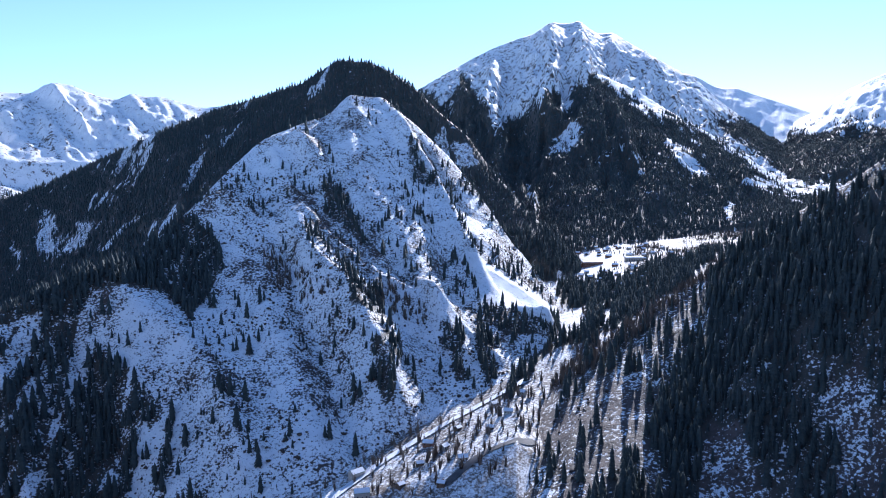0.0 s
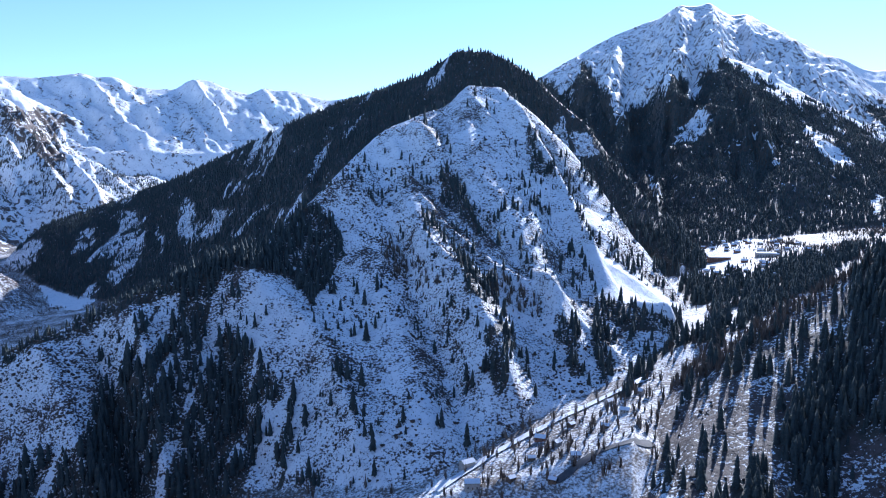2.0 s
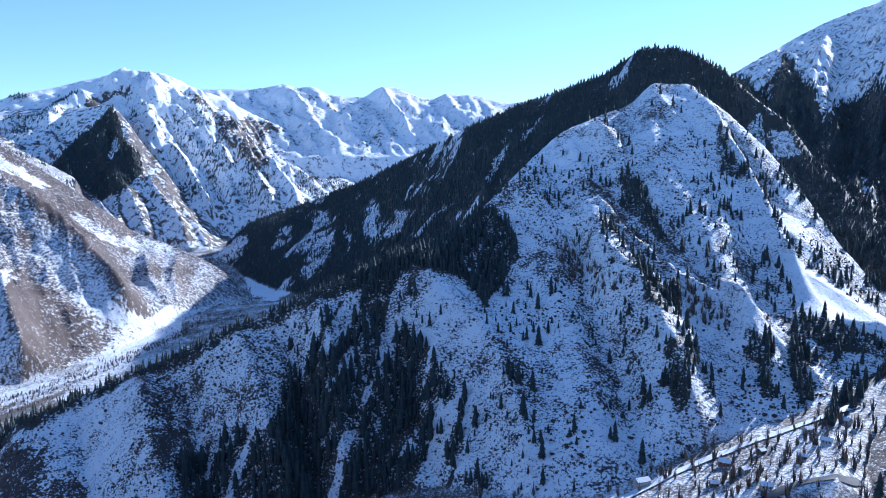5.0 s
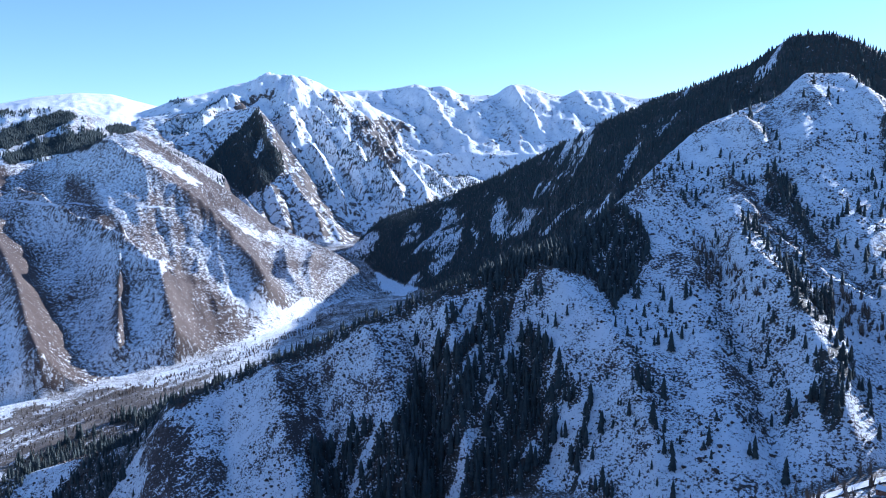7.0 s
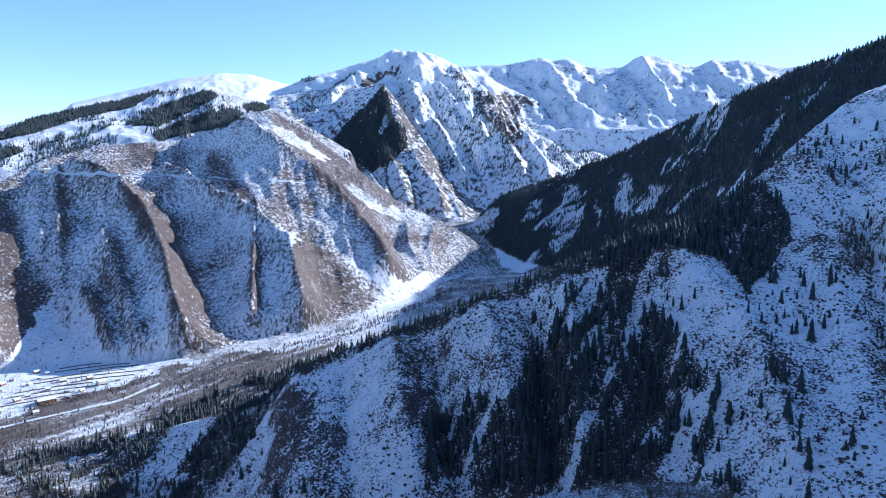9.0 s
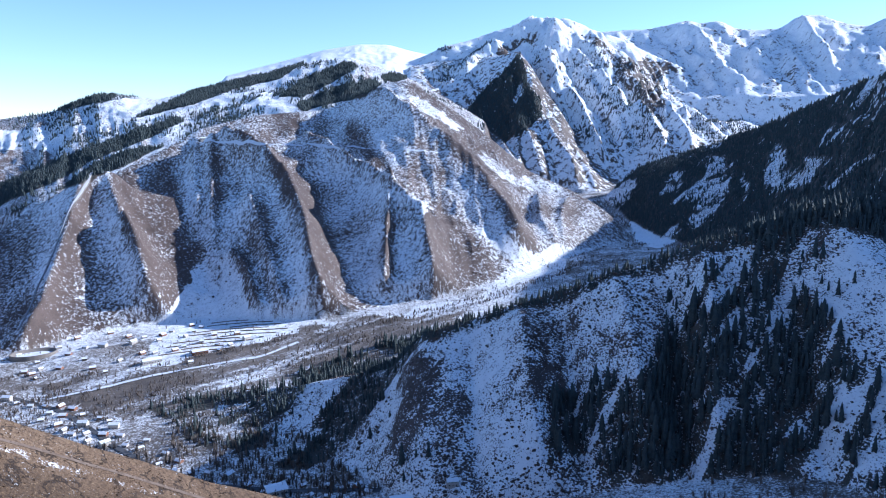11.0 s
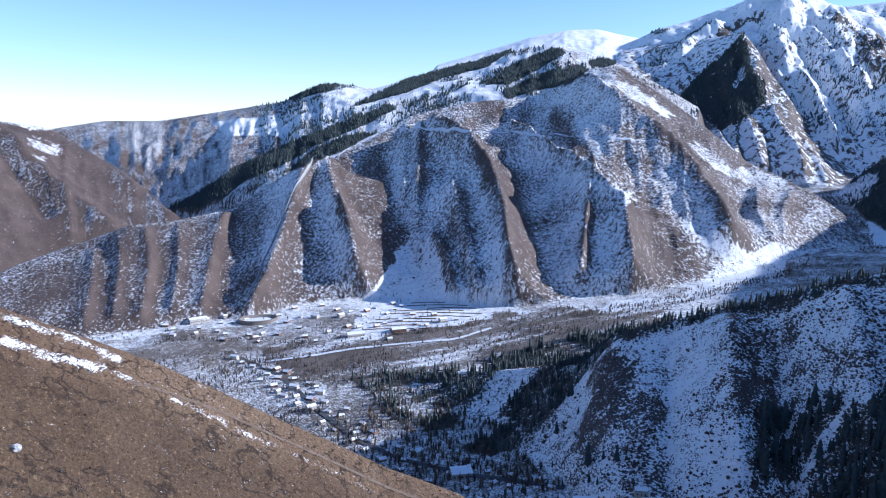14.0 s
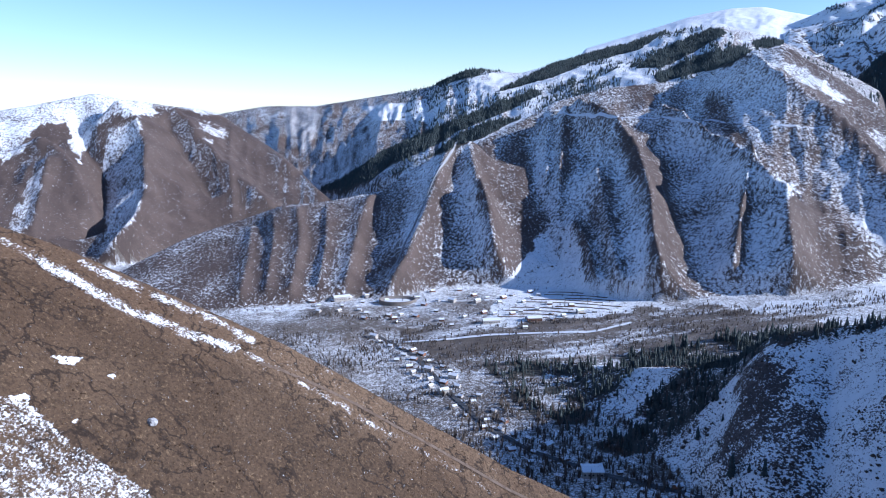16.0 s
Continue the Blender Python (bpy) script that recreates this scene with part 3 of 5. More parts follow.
def cover():
    snow, dark_floor = np.full(Z.shape, 0.56), np.zeros(Z.shape)
    patch, small = fractal(X / 160, Y / 160, 4, False, 40), fractal(X / 42, Y / 42, 4, False, 41)
    for k, m in enumerate(LAND.values()):
        # sunny above 0 melts sun-facing slopes; below 0 it paints them brighter with snow
        s = m["snow"] - m["sunny"] * np.clip(SUNNY + 0.02, 0, 1) + 0.25 * np.clip(-SUNNY, 0, 0.6) + 0.10 * patch + m["patchy"] * small
        s = np.where(Z > m["high"][0] + 60 * patch, np.maximum(s, m["high"][1] - 0.2 * np.clip(SUNNY, 0, 1)), s)
        s = np.maximum(s, m["least"])
        snow, dark_floor = np.where(OWNER == k + 1, s, snow), np.where(OWNER == k + 1, m["dark_floor"], dark_floor)
    snow = snow - 0.22 * np.clip(0.62 - FLAT, 0, 1)
    return np.clip(snow, 0.08, 1), dark_floor


SNOW, DARK_FLOOR = cover()


def land_mesh(name, k, material, label):
    """One stretch of the land sheet, split from the rest where another mountain begins."""
    nr, na = Z.shape
    idx = np.arange(nr * na).reshape(nr, na)
    quads = np.stack([idx[:-1, :], np.roll(idx, -1, 1)[:-1, :], np.roll(idx, -1, 1)[1:, :], idx[1:, :]], -1).reshape(-1, 4)
    quads = quads[OWNER.ravel()[quads[:, 0]] == k]
    if not len(quads):
        return None
    used, inv = np.unique(quads, return_inverse=True)
    me = bpy.data.meshes.new(name)
    me.vertices.add(len(used))
    me.vertices.foreach_set("co", np.stack([X.ravel()[used], Y.ravel()[used], Z.ravel()[used] + Z0], -1).ravel())
    n = len(quads)
    me.loops.add(4 * n), me.polygons.add(n)
    me.loops.foreach_set("vertex_index", inv.ravel()[: 4 * n].astype(np.int32))
    me.polygons.foreach_set("loop_start", np.arange(0, 4 * n, 4, dtype=np.int32))
    me.polygons.foreach_set("use_smooth", np.ones(n, bool))
    for key, v in (("snow", SNOW), ("dark_floor", DARK_FLOOR)):
        me.attributes.new(key, "FLOAT", "POINT").data.foreach_set("value", v.ravel()[used].astype(np.float32))
    me.update(calc_edges=True)
    me.materials.append(material)
    return tagged(new(name, me), label, "mountain" if k else "ground", kind="structure")


UP = np.degrees(np.arctan2(Z, R))
RAG_A, RAG_U = fractal(X / 45, Y / 45, 4, False, 60) * 1.3, fractal(X / 45, Y / 45, 4, False, 70) * 1.3


def inside(points, rag=0.6):
    """Where the land lies within an outline of (heading, elevation) seen from the lookout, with a ragged edge."""
    far = np.clip(700 / R, 0.25, 1.2) * rag
    pa, pu = zip(*points)
    box = (A > min(pa) - 2) & (A < max(pa) + 2) & (UP > min(pu) - 2) & (UP < max(pu) + 2)
    far = far[box]
    a, u = A[box] + RAG_A[box] * far, UP[box] + RAG_U[box] * far
    hit = np.zeros(a.shape, bool)
    for (a0, u0), (a1, u1) in zip(points, points[1:] + points[:1]):
        if u0 != u1:
            hit ^= ((u0 > u) != (u1 > u)) & (a < (a1 - a0) * (u - u0) / (u1 - u0) + a0)
    whole = np.zeros(A.shape, bool)
    whole[box] = hit
    return whole


def along(points, wide, rag=0.5):
    """1 on a band along a line of (heading, elevation), fading to 0."""
    a, u = A + RAG_A * rag * 0.5, UP + RAG_U * rag * 0.5
    best = np.full(A.shape, 99.0)
    for (a0, u0), (a1, u1) in zip(points, points[1:]):
        f = np.clip(((a - a0) * (a1 - a0) + (u - u0) * (u1 - u0)) / ((a1 - a0) ** 2 + (u1 - u0) ** 2), 0, 1)
        best = np.minimum(best, np.hypot(a - a0 - f * (a1 - a0), u - u0 - f * (u1 - u0)))
    return np.clip(1.5 - best / wide, 0, 1)


NAMES = [None, *LAND]
IS = {n: OWNER == k for k, n in enumerate(NAMES) if n}

# snow lying along the dry hillside, and the snowy fields of the valley
near = IS["mountain_brown_hillside"]
TRACK = [(-105.0, -6.3), (-101.3, -8.9), (-99.4, -10.1), (-97.1, -11.8), (-94.0, -13.9), (-90.3, -15.9), (-87.1, -17.2), (-82.6, -19.6), (-77.0, -22.6), (-71.1, -25.2), (-68.2, -26.5)]
for points, wide, value in ((TRACK[:7], 0.30, 0.50), (TRACK[6:], 0.18, 0.38), ([(-97.2, -10.6), (-95.3, -11.7), (-92.5, -13.4), (-89.1, -15.2), (-86.3, -16.7)], 0.24, 0.46)):
    SNOW = np.where(near, np.maximum(SNOW, np.clip(along(points, wide, 0.35), 0, 1) * (value + 0.4 * fractal(X / 4, Y / 4, 4, False, 87))), SNOW)
SNOW = np.where(near & inside([(-98.5, -18.2), (-96.9, -18.8), (-94.4, -21.4), (-91.2, -23.8), (-87.7, -26.6), (-95.6, -28.2), (-98.9, -21.6)], 0.8), 0.36 + 0.3 * fractal(X / 9, Y / 9, 4, False, 82), SNOW)
for spot in ([(-96.9, -16.5), (-95.3, -16.8), (-95.6, -17.2), (-96.2, -17.1)], [(-93.8, -18.0), (-93.3, -18.1), (-93.4, -18.4)], [(-98.1, -18.6), (-97.3, -18.6), (-97.0, -19.0), (-97.8, -19.0)], [(-94.9, -20.6), (-94.4, -20.6), (-94.4, -20.9)]):
    SNOW = np.where(near & inside(spot, 0.1), 0.7, SNOW)
low = OWNER == 0
SNOW = np.where(low & (A < -40), np.where(R < 1050, 0.40, np.where((R < 1180) & (A < -74), 0.36, 0.52)) + 0.25 * fractal(X / 60, Y / 60, 3, False, 80), SNOW)
SNOW = np.where(inside([(-73, -11), (-69, -13.8), (-66, -14.6), (-62, -15.2), (-72, -17.3), (-77.5, -17.6), (-75.5, -14), (-74, -12.2)], 0.5) & (R > 1000), np.maximum(SNOW, 0.64), SNOW)
SNOW = np.where(inside([(-48.5, -11), (-43.5, -9.5), (-40, -8.6), (-41, -10), (-45.5, -11.4), (-48.5, -13), (-57, -15), (-56, -14), (-51, -13.4)], 0.3), 0.68, SNOW)
SNOW = np.where(inside([(-84.5, -17.7), (-77.6, -17.5), (-71.8, -16.9), (-64.4, -15.6), (-57, -14.9), (-51, -14.3), (-53.4, -15.7), (-57, -16.7), (-65.4, -18.9), (-70, -19.9), (-77.7, -20.6), (-82.5, -19.8)], 1.4) & (R > 400), 0.30 + 0.5 * fractal(X / 25, Y / 110, 3, False, 85), SNOW)
SNOW = np.where(low & (A > 14.5) & (R > 900), 0.30 + 0.3 * fractal(X / 40, Y / 40, 3, False, 89), SNOW)
SNOW = np.where(low & (A > -30) & (R < 900), 0.47 + 0.3 * fractal(X / 35, Y / 35, 3, False, 88), SNOW)
SNOW = np.where(IS["mountain_front_spur"] & inside([(-55.5, -16.8), (-52.5, -17.5), (-54, -21), (-55.5, -25), (-57.5, -25), (-57, -20)], 0.8), 0.30, SNOW)
BENCH = IS["mountain_front_spur"] & inside([(1.2, -5.2), (2.5, -5.0), (6.3, -7.7), (9.9, -9.8), (9.4, -10.6), (5.9, -9.4), (3.3, -8.8)], 0.4)
SNOW = np.where(BENCH, 1.0, SNOW)
flank = IS["mountain_ribbed"]
SNOW = np.where(flank & (A < -84), SNOW - 0.14, SNOW)
for bare in ([(-78.6, -3.4), (-75.1, -2.3), (-74.1, -5.5), (-73.5, -8.0), (-72.6, -10.0), (-73.6, -11.3), (-75.1, -13.1), (-75.8, -13.7), (-76.7, -12.2), (-77.1, -9.7), (-78.1, -7.9), (-78.6, -5.9)], [(-70.6, -9.8), (-69.7, -10.4), (-68.9, -12.6), (-68.1, -14.9), (-68.8, -14.6), (-69.6, -12.7)], [(-69.4, -6.4), (-68.6, -8.2), (-67.6, -11.7), (-66.5, -14.6), (-67.2, -14.6), (-68.3, -11.3), (-69.1, -8.6)],
             [(-70.9, -0.1), (-69.3, -0.8), (-67.0, -2.4), (-64.7, -4.4), (-63.9, -5.9), (-63.6, -8.1), (-62.7, -10.3), (-61.5, -12.9), (-60.4, -14.0), (-63.4, -13.4), (-64.3, -12.6), (-64.7, -10.4), (-65.2, -7.7), (-66.3, -5.5), (-67.4, -3.5), (-69.3, -1.7)], [(-58.5, -6.0), (-57.9, -6.2), (-58.2, -9.3), (-58.0, -12.3), (-58.8, -12.4), (-58.8, -9.8)],
             [(-55.6, -6.5), (-54.4, -6.5), (-52.4, -7.5), (-50.3, -9.3), (-48.9, -10.9), (-50.7, -12.1), (-54.2, -12.1), (-54.9, -10.0), (-55.4, -8.3)], [(-54.4, 0.0), (-52.1, -1.4), (-50.5, -2.7), (-49.2, -4.5), (-48.3, -5.9), (-47.4, -7.8), (-48.5, -7.6), (-49.8, -5.6), (-51.6, -3.3), (-52.9, -1.9)],
             [(-57.1, 4.1), (-54.1, 2.1), (-51.1, -0.2), (-48.6, -2.1), (-46.7, -3.5), (-48.1, -3.8), (-50.5, -2.0), (-53.5, 0.4), (-55.6, 2.3)], [(-61.2, 0.7), (-60.1, -0.4), (-58.9, -2.4), (-57.7, -4.5), (-59.0, -3.6), (-60.9, -1.9), (-62.0, -0.4)], [(-67.3, 1.3), (-65.2, 1.1), (-65.2, -0.4), (-66.7, -0.7), (-67.1, 0.2)],
             [(-82.6, -9.3), (-81.7, -6.3), (-80.6, -5.0), (-80.4, -5.6), (-81.7, -8.5), (-83.0, -11.9), (-84.5, -14.7), (-85.2, -14.9)]):
    SNOW = np.where(flank & inside(bare, 0.7), np.minimum(SNOW, 0.26 + 0.40 * fractal(X / 26, Y / 26, 4, False, 81)), SNOW)
soft = SNOW.copy()
for shift in ((0, 2), (0, -2), (2, 0), (-2, 0), (3, 1), (-3, -1)):
    soft += np.roll(SNOW, shift, (0, 1))
SNOW = np.where(flank, soft / 7, SNOW)
for white, share in (([(-72.5, -10.2), (-71.8, -12.2), (-70.9, -9.7), (-70.1, -11.8), (-68.8, -14.4), (-66.4, -15.5), (-70.6, -15.7), (-76.2, -15.0), (-75.1, -13.1), (-73.6, -11.4), (-72.8, -10.6)], 0.80), ([(-59.6, 4.0), (-58.3, 3.6), (-55.6, 2.3), (-53.5, 0.9), (-52.4, -0.4), (-53.9, 0.4), (-56.4, 1.7), (-58.5, 2.8)], 0.58), ([(-51.3, -1.8), (-48.9, -3.5), (-46.5, -4.0), (-44.3, -4.7), (-44.6, -5.1), (-47.2, -4.7), (-49.6, -4.0)], 0.54), ([(-61.0, -2.4), (-59.1, -3.1), (-57.4, -4.8), (-55.4, -5.9), (-54.6, -6.5), (-55.8, -6.5), (-57.6, -5.6), (-58.7, -4.1)], 0.58), ([(-51.2, -7.5), (-49.1, -8.4), (-46.4, -9.5), (-43.1, -9.2), (-40.3, -9.4), (-40.5, -10.2), (-44.4, -10.6), (-47.7, -11.2), (-49.5, -9.7)], 0.72)):
    SNOW = np.where((flank | low) & (R > 1000) & inside(white, 1.2), np.maximum(SNOW, share + 0.25 * fractal(X / 30, Y / 30, 3, False, 93)), SNOW)
hills = IS["mountain_brown_hills"]
for white, share in (([(-113.5, 0.5), (-109.4, 1.0), (-106.8, 1.5), (-103.6, 0.4), (-103.0, -0.8), (-104.4, -1.2), (-105.9, -0.7), (-107.5, -2.3), (-108.3, -4.3), (-108.9, -2.7), (-109.1, -1.3), (-111.0, -1.8), (-111.1, -2.6), (-113.2, -4.1)], 0.66), ([(-106.2, -1.9), (-104.2, -1.2), (-104.1, -3.6), (-104.2, -6.1), (-104.8, -8.6), (-106.2, -10.2), (-107.4, -10.9), (-106.7, -8.1), (-106.4, -6.0), (-107.1, -4.8)], 0.58),
                     ([(-112.7, -8.4), (-111.9, -5.7), (-110.7, -4.5), (-111.1, -6.6), (-111.9, -8.7)], 0.55), ([(-102.0, 0.2), (-98.5, 0.0), (-98.3, -1.0), (-100.1, -0.8)], 0.6), ([(-100.1, -1.4), (-98.1, -1.9), (-98.0, -2.7), (-99.4, -2.9)], 0.5)):
    SNOW = np.where(hills & inside(white, 1.3), np.maximum(SNOW, share - 0.06 + 0.2 * fractal(X / 40, Y / 40, 3, False, 86)), SNOW)
upland = IS["mountain_plateau"]
SNOW = np.where(upland, SNOW - 0.26 * np.clip((-80 - A) / 5, 0, 1), SNOW)
SNOW = np.where(upland & inside([(-94.0, -0.4), (-92.4, 0.2), (-91.6, 0.4), (-91.6, -2.2), (-92.6, -4.0), (-93.6, -2.2)], 0.9), 0.44, SNOW)
for white in ([(-78.4, 2.4), (-76.7, 2.0), (-75.4, 1.0), (-76.0, 0.7), (-78.0, 1.6)], [(-76.2, 2.0), (-74.0, 2.2), (-72.7, 2.0), (-74.5, 1.6)], [(-88.2, -0.4), (-86.2, -0.2), (-84.1, 0.0), (-81.5, 0.5), (-81.3, -0.6), (-82.9, -1.5), (-87.1, -1.4)], [(-72.7, 1.6), (-69.6, 2.4), (-66.1, 3.3), (-66.1, 2.6), (-69.6, 1.8)]):
    SNOW = np.where(upland & inside(white, 0.5), 0.72, SNOW)
SNOW = np.where(low & (A > -44) & (A < -30) & (R > 1250), 0.40 + 0.35 * fractal(X / 35, Y / 35, 3, False, 84), SNOW)
SNOW = np.where(low & inside([(-39.4, -7.1), (-36.4, -6.9), (-35.8, -8.5), (-37.2, -9.1), (-38.8, -8.6)], 0.15), 0.95, SNOW)
SNOW = np.where(IS["mountain_far_pyramid"] & inside([(-31.8, 2.9), (-29.8, 3.9), (-28.6, 4.7), (-28.7, 2.8), (-29.1, 1.4), (-29.9, 0.9), (-30.9, 1.2)], 1.4), 0.38, SNOW)
for rock in ([(-45.6, 7.5), (-43.0, 6.8), (-42.1, 5.8), (-41.2, 5.1), (-41.2, 3.6), (-39.8, 2.9), (-38.5, 1.2), (-37.3, 0.3), (-38.5, 2.9), (-36.8, 4.6), (-37.4, 5.1), (-41.2, 5.3), (-42.5, 6.8), (-44.3, 7.3)], [(-50.5, 6.0), (-48.7, 6.8), (-46.5, 7.1), (-48.3, 6.4), (-49.6, 5.8)], [(-39.0, 4.9), (-37.2, 5.1), (-36.3, 4.4), (-37.9, 3.8), (-37.4, 1.6), (-38.5, 1.2), (-39.4, 3.1)]):
    SNOW = np.where(IS["mountain_snow_range"] & inside(rock, 1.2), 0.34, SNOW)
SNOW = np.clip(SNOW, 0.06, 1)
SNOW = np.where(near & (SHARE > 0.55), np.maximum(SNOW, 0.08), SNOW)


# ---- woods ----
def fir_material():
    n = Nodes("fir_needles")
    isle = n.t.nodes.new("ShaderNodeNewGeometry").outputs["Random Per Island"]
    tone = n.mix(isle, (0.042, 0.055, 0.057), (0.066, 0.081, 0.077))
    n.bump(n.noise(1.3, 3), 0.6, 0.8)
    return n.done(n.mix(n.ramp(n.noise(0.9, 3), 0.45, 0.75), tone, (0.074, 0.084, 0.075)), 0.85, 0.15)


def plain_material(name, a, b, scale=0.4, rough=0.85, spec=0.2, bump=0.0):
    n = Nodes(name)
    v = n.noise(scale, 4)
    if bump:
        n.bump(v, bump, 0.7)
    return n.done(n.mix(n.ramp(v, 0.3, 0.7), a, b), rough, spec)


FIR = fir_material()
BARK = plain_material("bark", (0.045, 0.034, 0.026), (0.085, 0.065, 0.05), 2.0)
TWIG = plain_material("bare_twigs", (0.11, 0.09, 0.076), (0.19, 0.158, 0.132), 0.15)
rng = np.random.default_rng(5)
CELL = np.abs(np.gradient(R, axis=0)) * np.abs(R * np.radians(np.gradient(A, axis=1)))
CELL[:, (HEADS < -125) | (HEADS > 43)] = 0
RIDGE = np.maximum.accumulate(np.vstack([np.full((1, Z.shape[1]), -90.0), np.where(near, -90.0, UP)[:-1]]), axis=0)
OPEN = UP + np.degrees(14 / R) > RIDGE  # not behind a nearer rise


def woods():
    """Firs to the square metre."""
    d = np.zeros(Z.shape)
    big, mid = fractal(X / 150, Y / 150, 3, False, 21), fractal(X / 38, Y / 38, 3, False, 22)
    down = fractal(A * np.radians(1) * R / 22, R / 160, 3, False, 23)  # strips that run down the slope
    dense = 1 / 24
    k = IS["mountain_back_ridge"]
    d = np.where(k, dense * np.clip(np.where(UP > -2, 1.1, 0.8) + 1.4 * big + 1.2 * down + 0.6 * mid, 0.02, 1) * np.clip((UP + 11) / 3, 0.4, 1), d)
    for gap in ([(-33.9, -2.1), (-32.9, -2.0), (-32.3, -3.6), (-32.5, -4.9), (-33.4, -6.7), (-34.5, -7.5), (-35.1, -7.0), (-34.2, -4.9), (-34.1, -3.2)], [(-29.8, -1.1), (-28.9, -1.3), (-28.6, -2.8), (-27.0, -3.4), (-27.0, -4.2), (-29.9, -4.3), (-30.1, -2.8)], [(-26.4, -4.0), (-24.5, -2.1), (-22.7, -1.4), (-24.5, -3.1), (-25.7, -4.0)], [(-31.6, -3.0), (-31.0, -3.9), (-31.0, -5.0), (-31.5, -4.5)],
                [(-37.0, -3.7), (-35.6, -3.1), (-35.8, -4.8), (-37.3, -5.2)], [(-23.6, 3.0), (-22.0, 4.1), (-22.2, 3.0), (-23.4, 1.8)], [(-20.0, 1.2), (-18.4, 3.4), (-18.9, 1.8), (-19.8, 0.0)], [(-42, -5.4), (-40, -3.9), (-38.6, -3.6), (-39.5, -5.2), (-41.2, -6.0)]):
        d = np.where(k & inside(gap, 0.9), 1 / 85 * np.clip(0.6 + 2.5 * mid, 0, 2.5), d)
    k = IS["mountain_fir_slope"]
    dark = inside([(31.9, 1.8), (27.3, -1), (23.7, -4), (22.2, -5.8), (20.3, -9.3), (18.8, -12.9), (16.4, -18.2), (13.9, -21.7), (12.6, -23.8), (12.6, -30), (37.3, -30), (50, -20), (50, 8), (35.9, 3.9)], 1.4)
    d = np.where(k, 1 / 110 * np.clip(0.5 + 2.6 * mid, 0, 3), d)
    d = np.where(k & dark, 1 / 12 * np.clip(1.05 + 3.4 * down + 0.6 * mid, 0.04, 1), d)
    for gap in ([(20.7, -18.9), (23, -17), (23.9, -18.5), (23.7, -22.1), (23.5, -26), (20, -26), (20.4, -22.6)], [(30, -13.7), (31.3, -11.5), (31.7, -15.3), (31.5, -20.7), (29.7, -21)]):
        d = np.where(k & inside(gap, 0.3), 1 / 900, d)
    k = IS["mountain_front_spur"]
    d = np.where(k, 1 / 150 * np.clip(0.5 + 2.8 * mid + 0.8 * big, 0.04, 4), d)
    d = np.where(k & (UP > 1), d * 0.4, d)
    d = np.where(k & (A < -36) & (A > -56), 1 / 4000 * np.clip(1 + 2 * mid, 0, 3), d)
    cap = inside([(-29.5, -7.0), (-23.8, -4.2), (-20, -1.7), (-18.3, -3.2), (-17.8, -6.2), (-21.2, -7.3), (-23.8, -6.3), (-26.9, -7.3), (-28, -9.6), (-25.9, -12.2), (-23.6, -15.5), (-21.8, -17.1), (-22.2, -20.5), (-23.5, -25), (-33.6, -25), (-43.7, -25), (-43.2, -20.3), (-37.7, -19.2), (-34.5, -14.1), (-33.1, -10.5), (-31.3, -8.3)], 1.3)
    d = np.where(k & cap, 1 / 18 * np.clip(1.15 + 2.6 * down + 1.3 * mid, 0.02, 1), d)
    d = np.where(k & cap & (UP > -8.5), 1 / 14, d)
    d = np.where(k & inside([(-20.4, -1.7), (-18.1, -2.9), (-17.8, -5.2), (-18.2, -7.9), (-19.9, -9.7), (-21.8, -7.4), (-24.4, -6.7), (-26.2, -6.9), (-30.2, -7.6), (-34.0, -8.8), (-37.6, -9.9), (-34.3, -7.0), (-29.1, -5.4), (-24.6, -3.7)], 0.5), 1 / 13, d)
    for gap in ([(-30.6, -9.4), (-32.6, -11.8), (-34, -14.1), (-33.1, -14.1), (-31.3, -11.8)], [(-30.6, -12.3), (-32.6, -15.8), (-32.4, -16.2), (-30.3, -14)]):
        d = np.where(k & inside(gap, 0.2), 0, d)
    nose = inside([(-76.9, -20.3), (-69.3, -19.8), (-61.9, -18.1), (-54.6, -15.9), (-56.4, -19.5), (-57.8, -22.1), (-58.2, -26.7), (-64.8, -26.4), (-73.1, -23.5)], 0.5)
    d = np.where((k | low) & nose & (R > 400), 1 / 34 * np.clip(0.5 + 3.2 * mid + 0.9 * down, 0.02, 1), d)
    d = np.where(k & (A < -30) & (A > -57) & (SHARE > 0.93) & (SHARE < 1.06), 1 / 18, d)
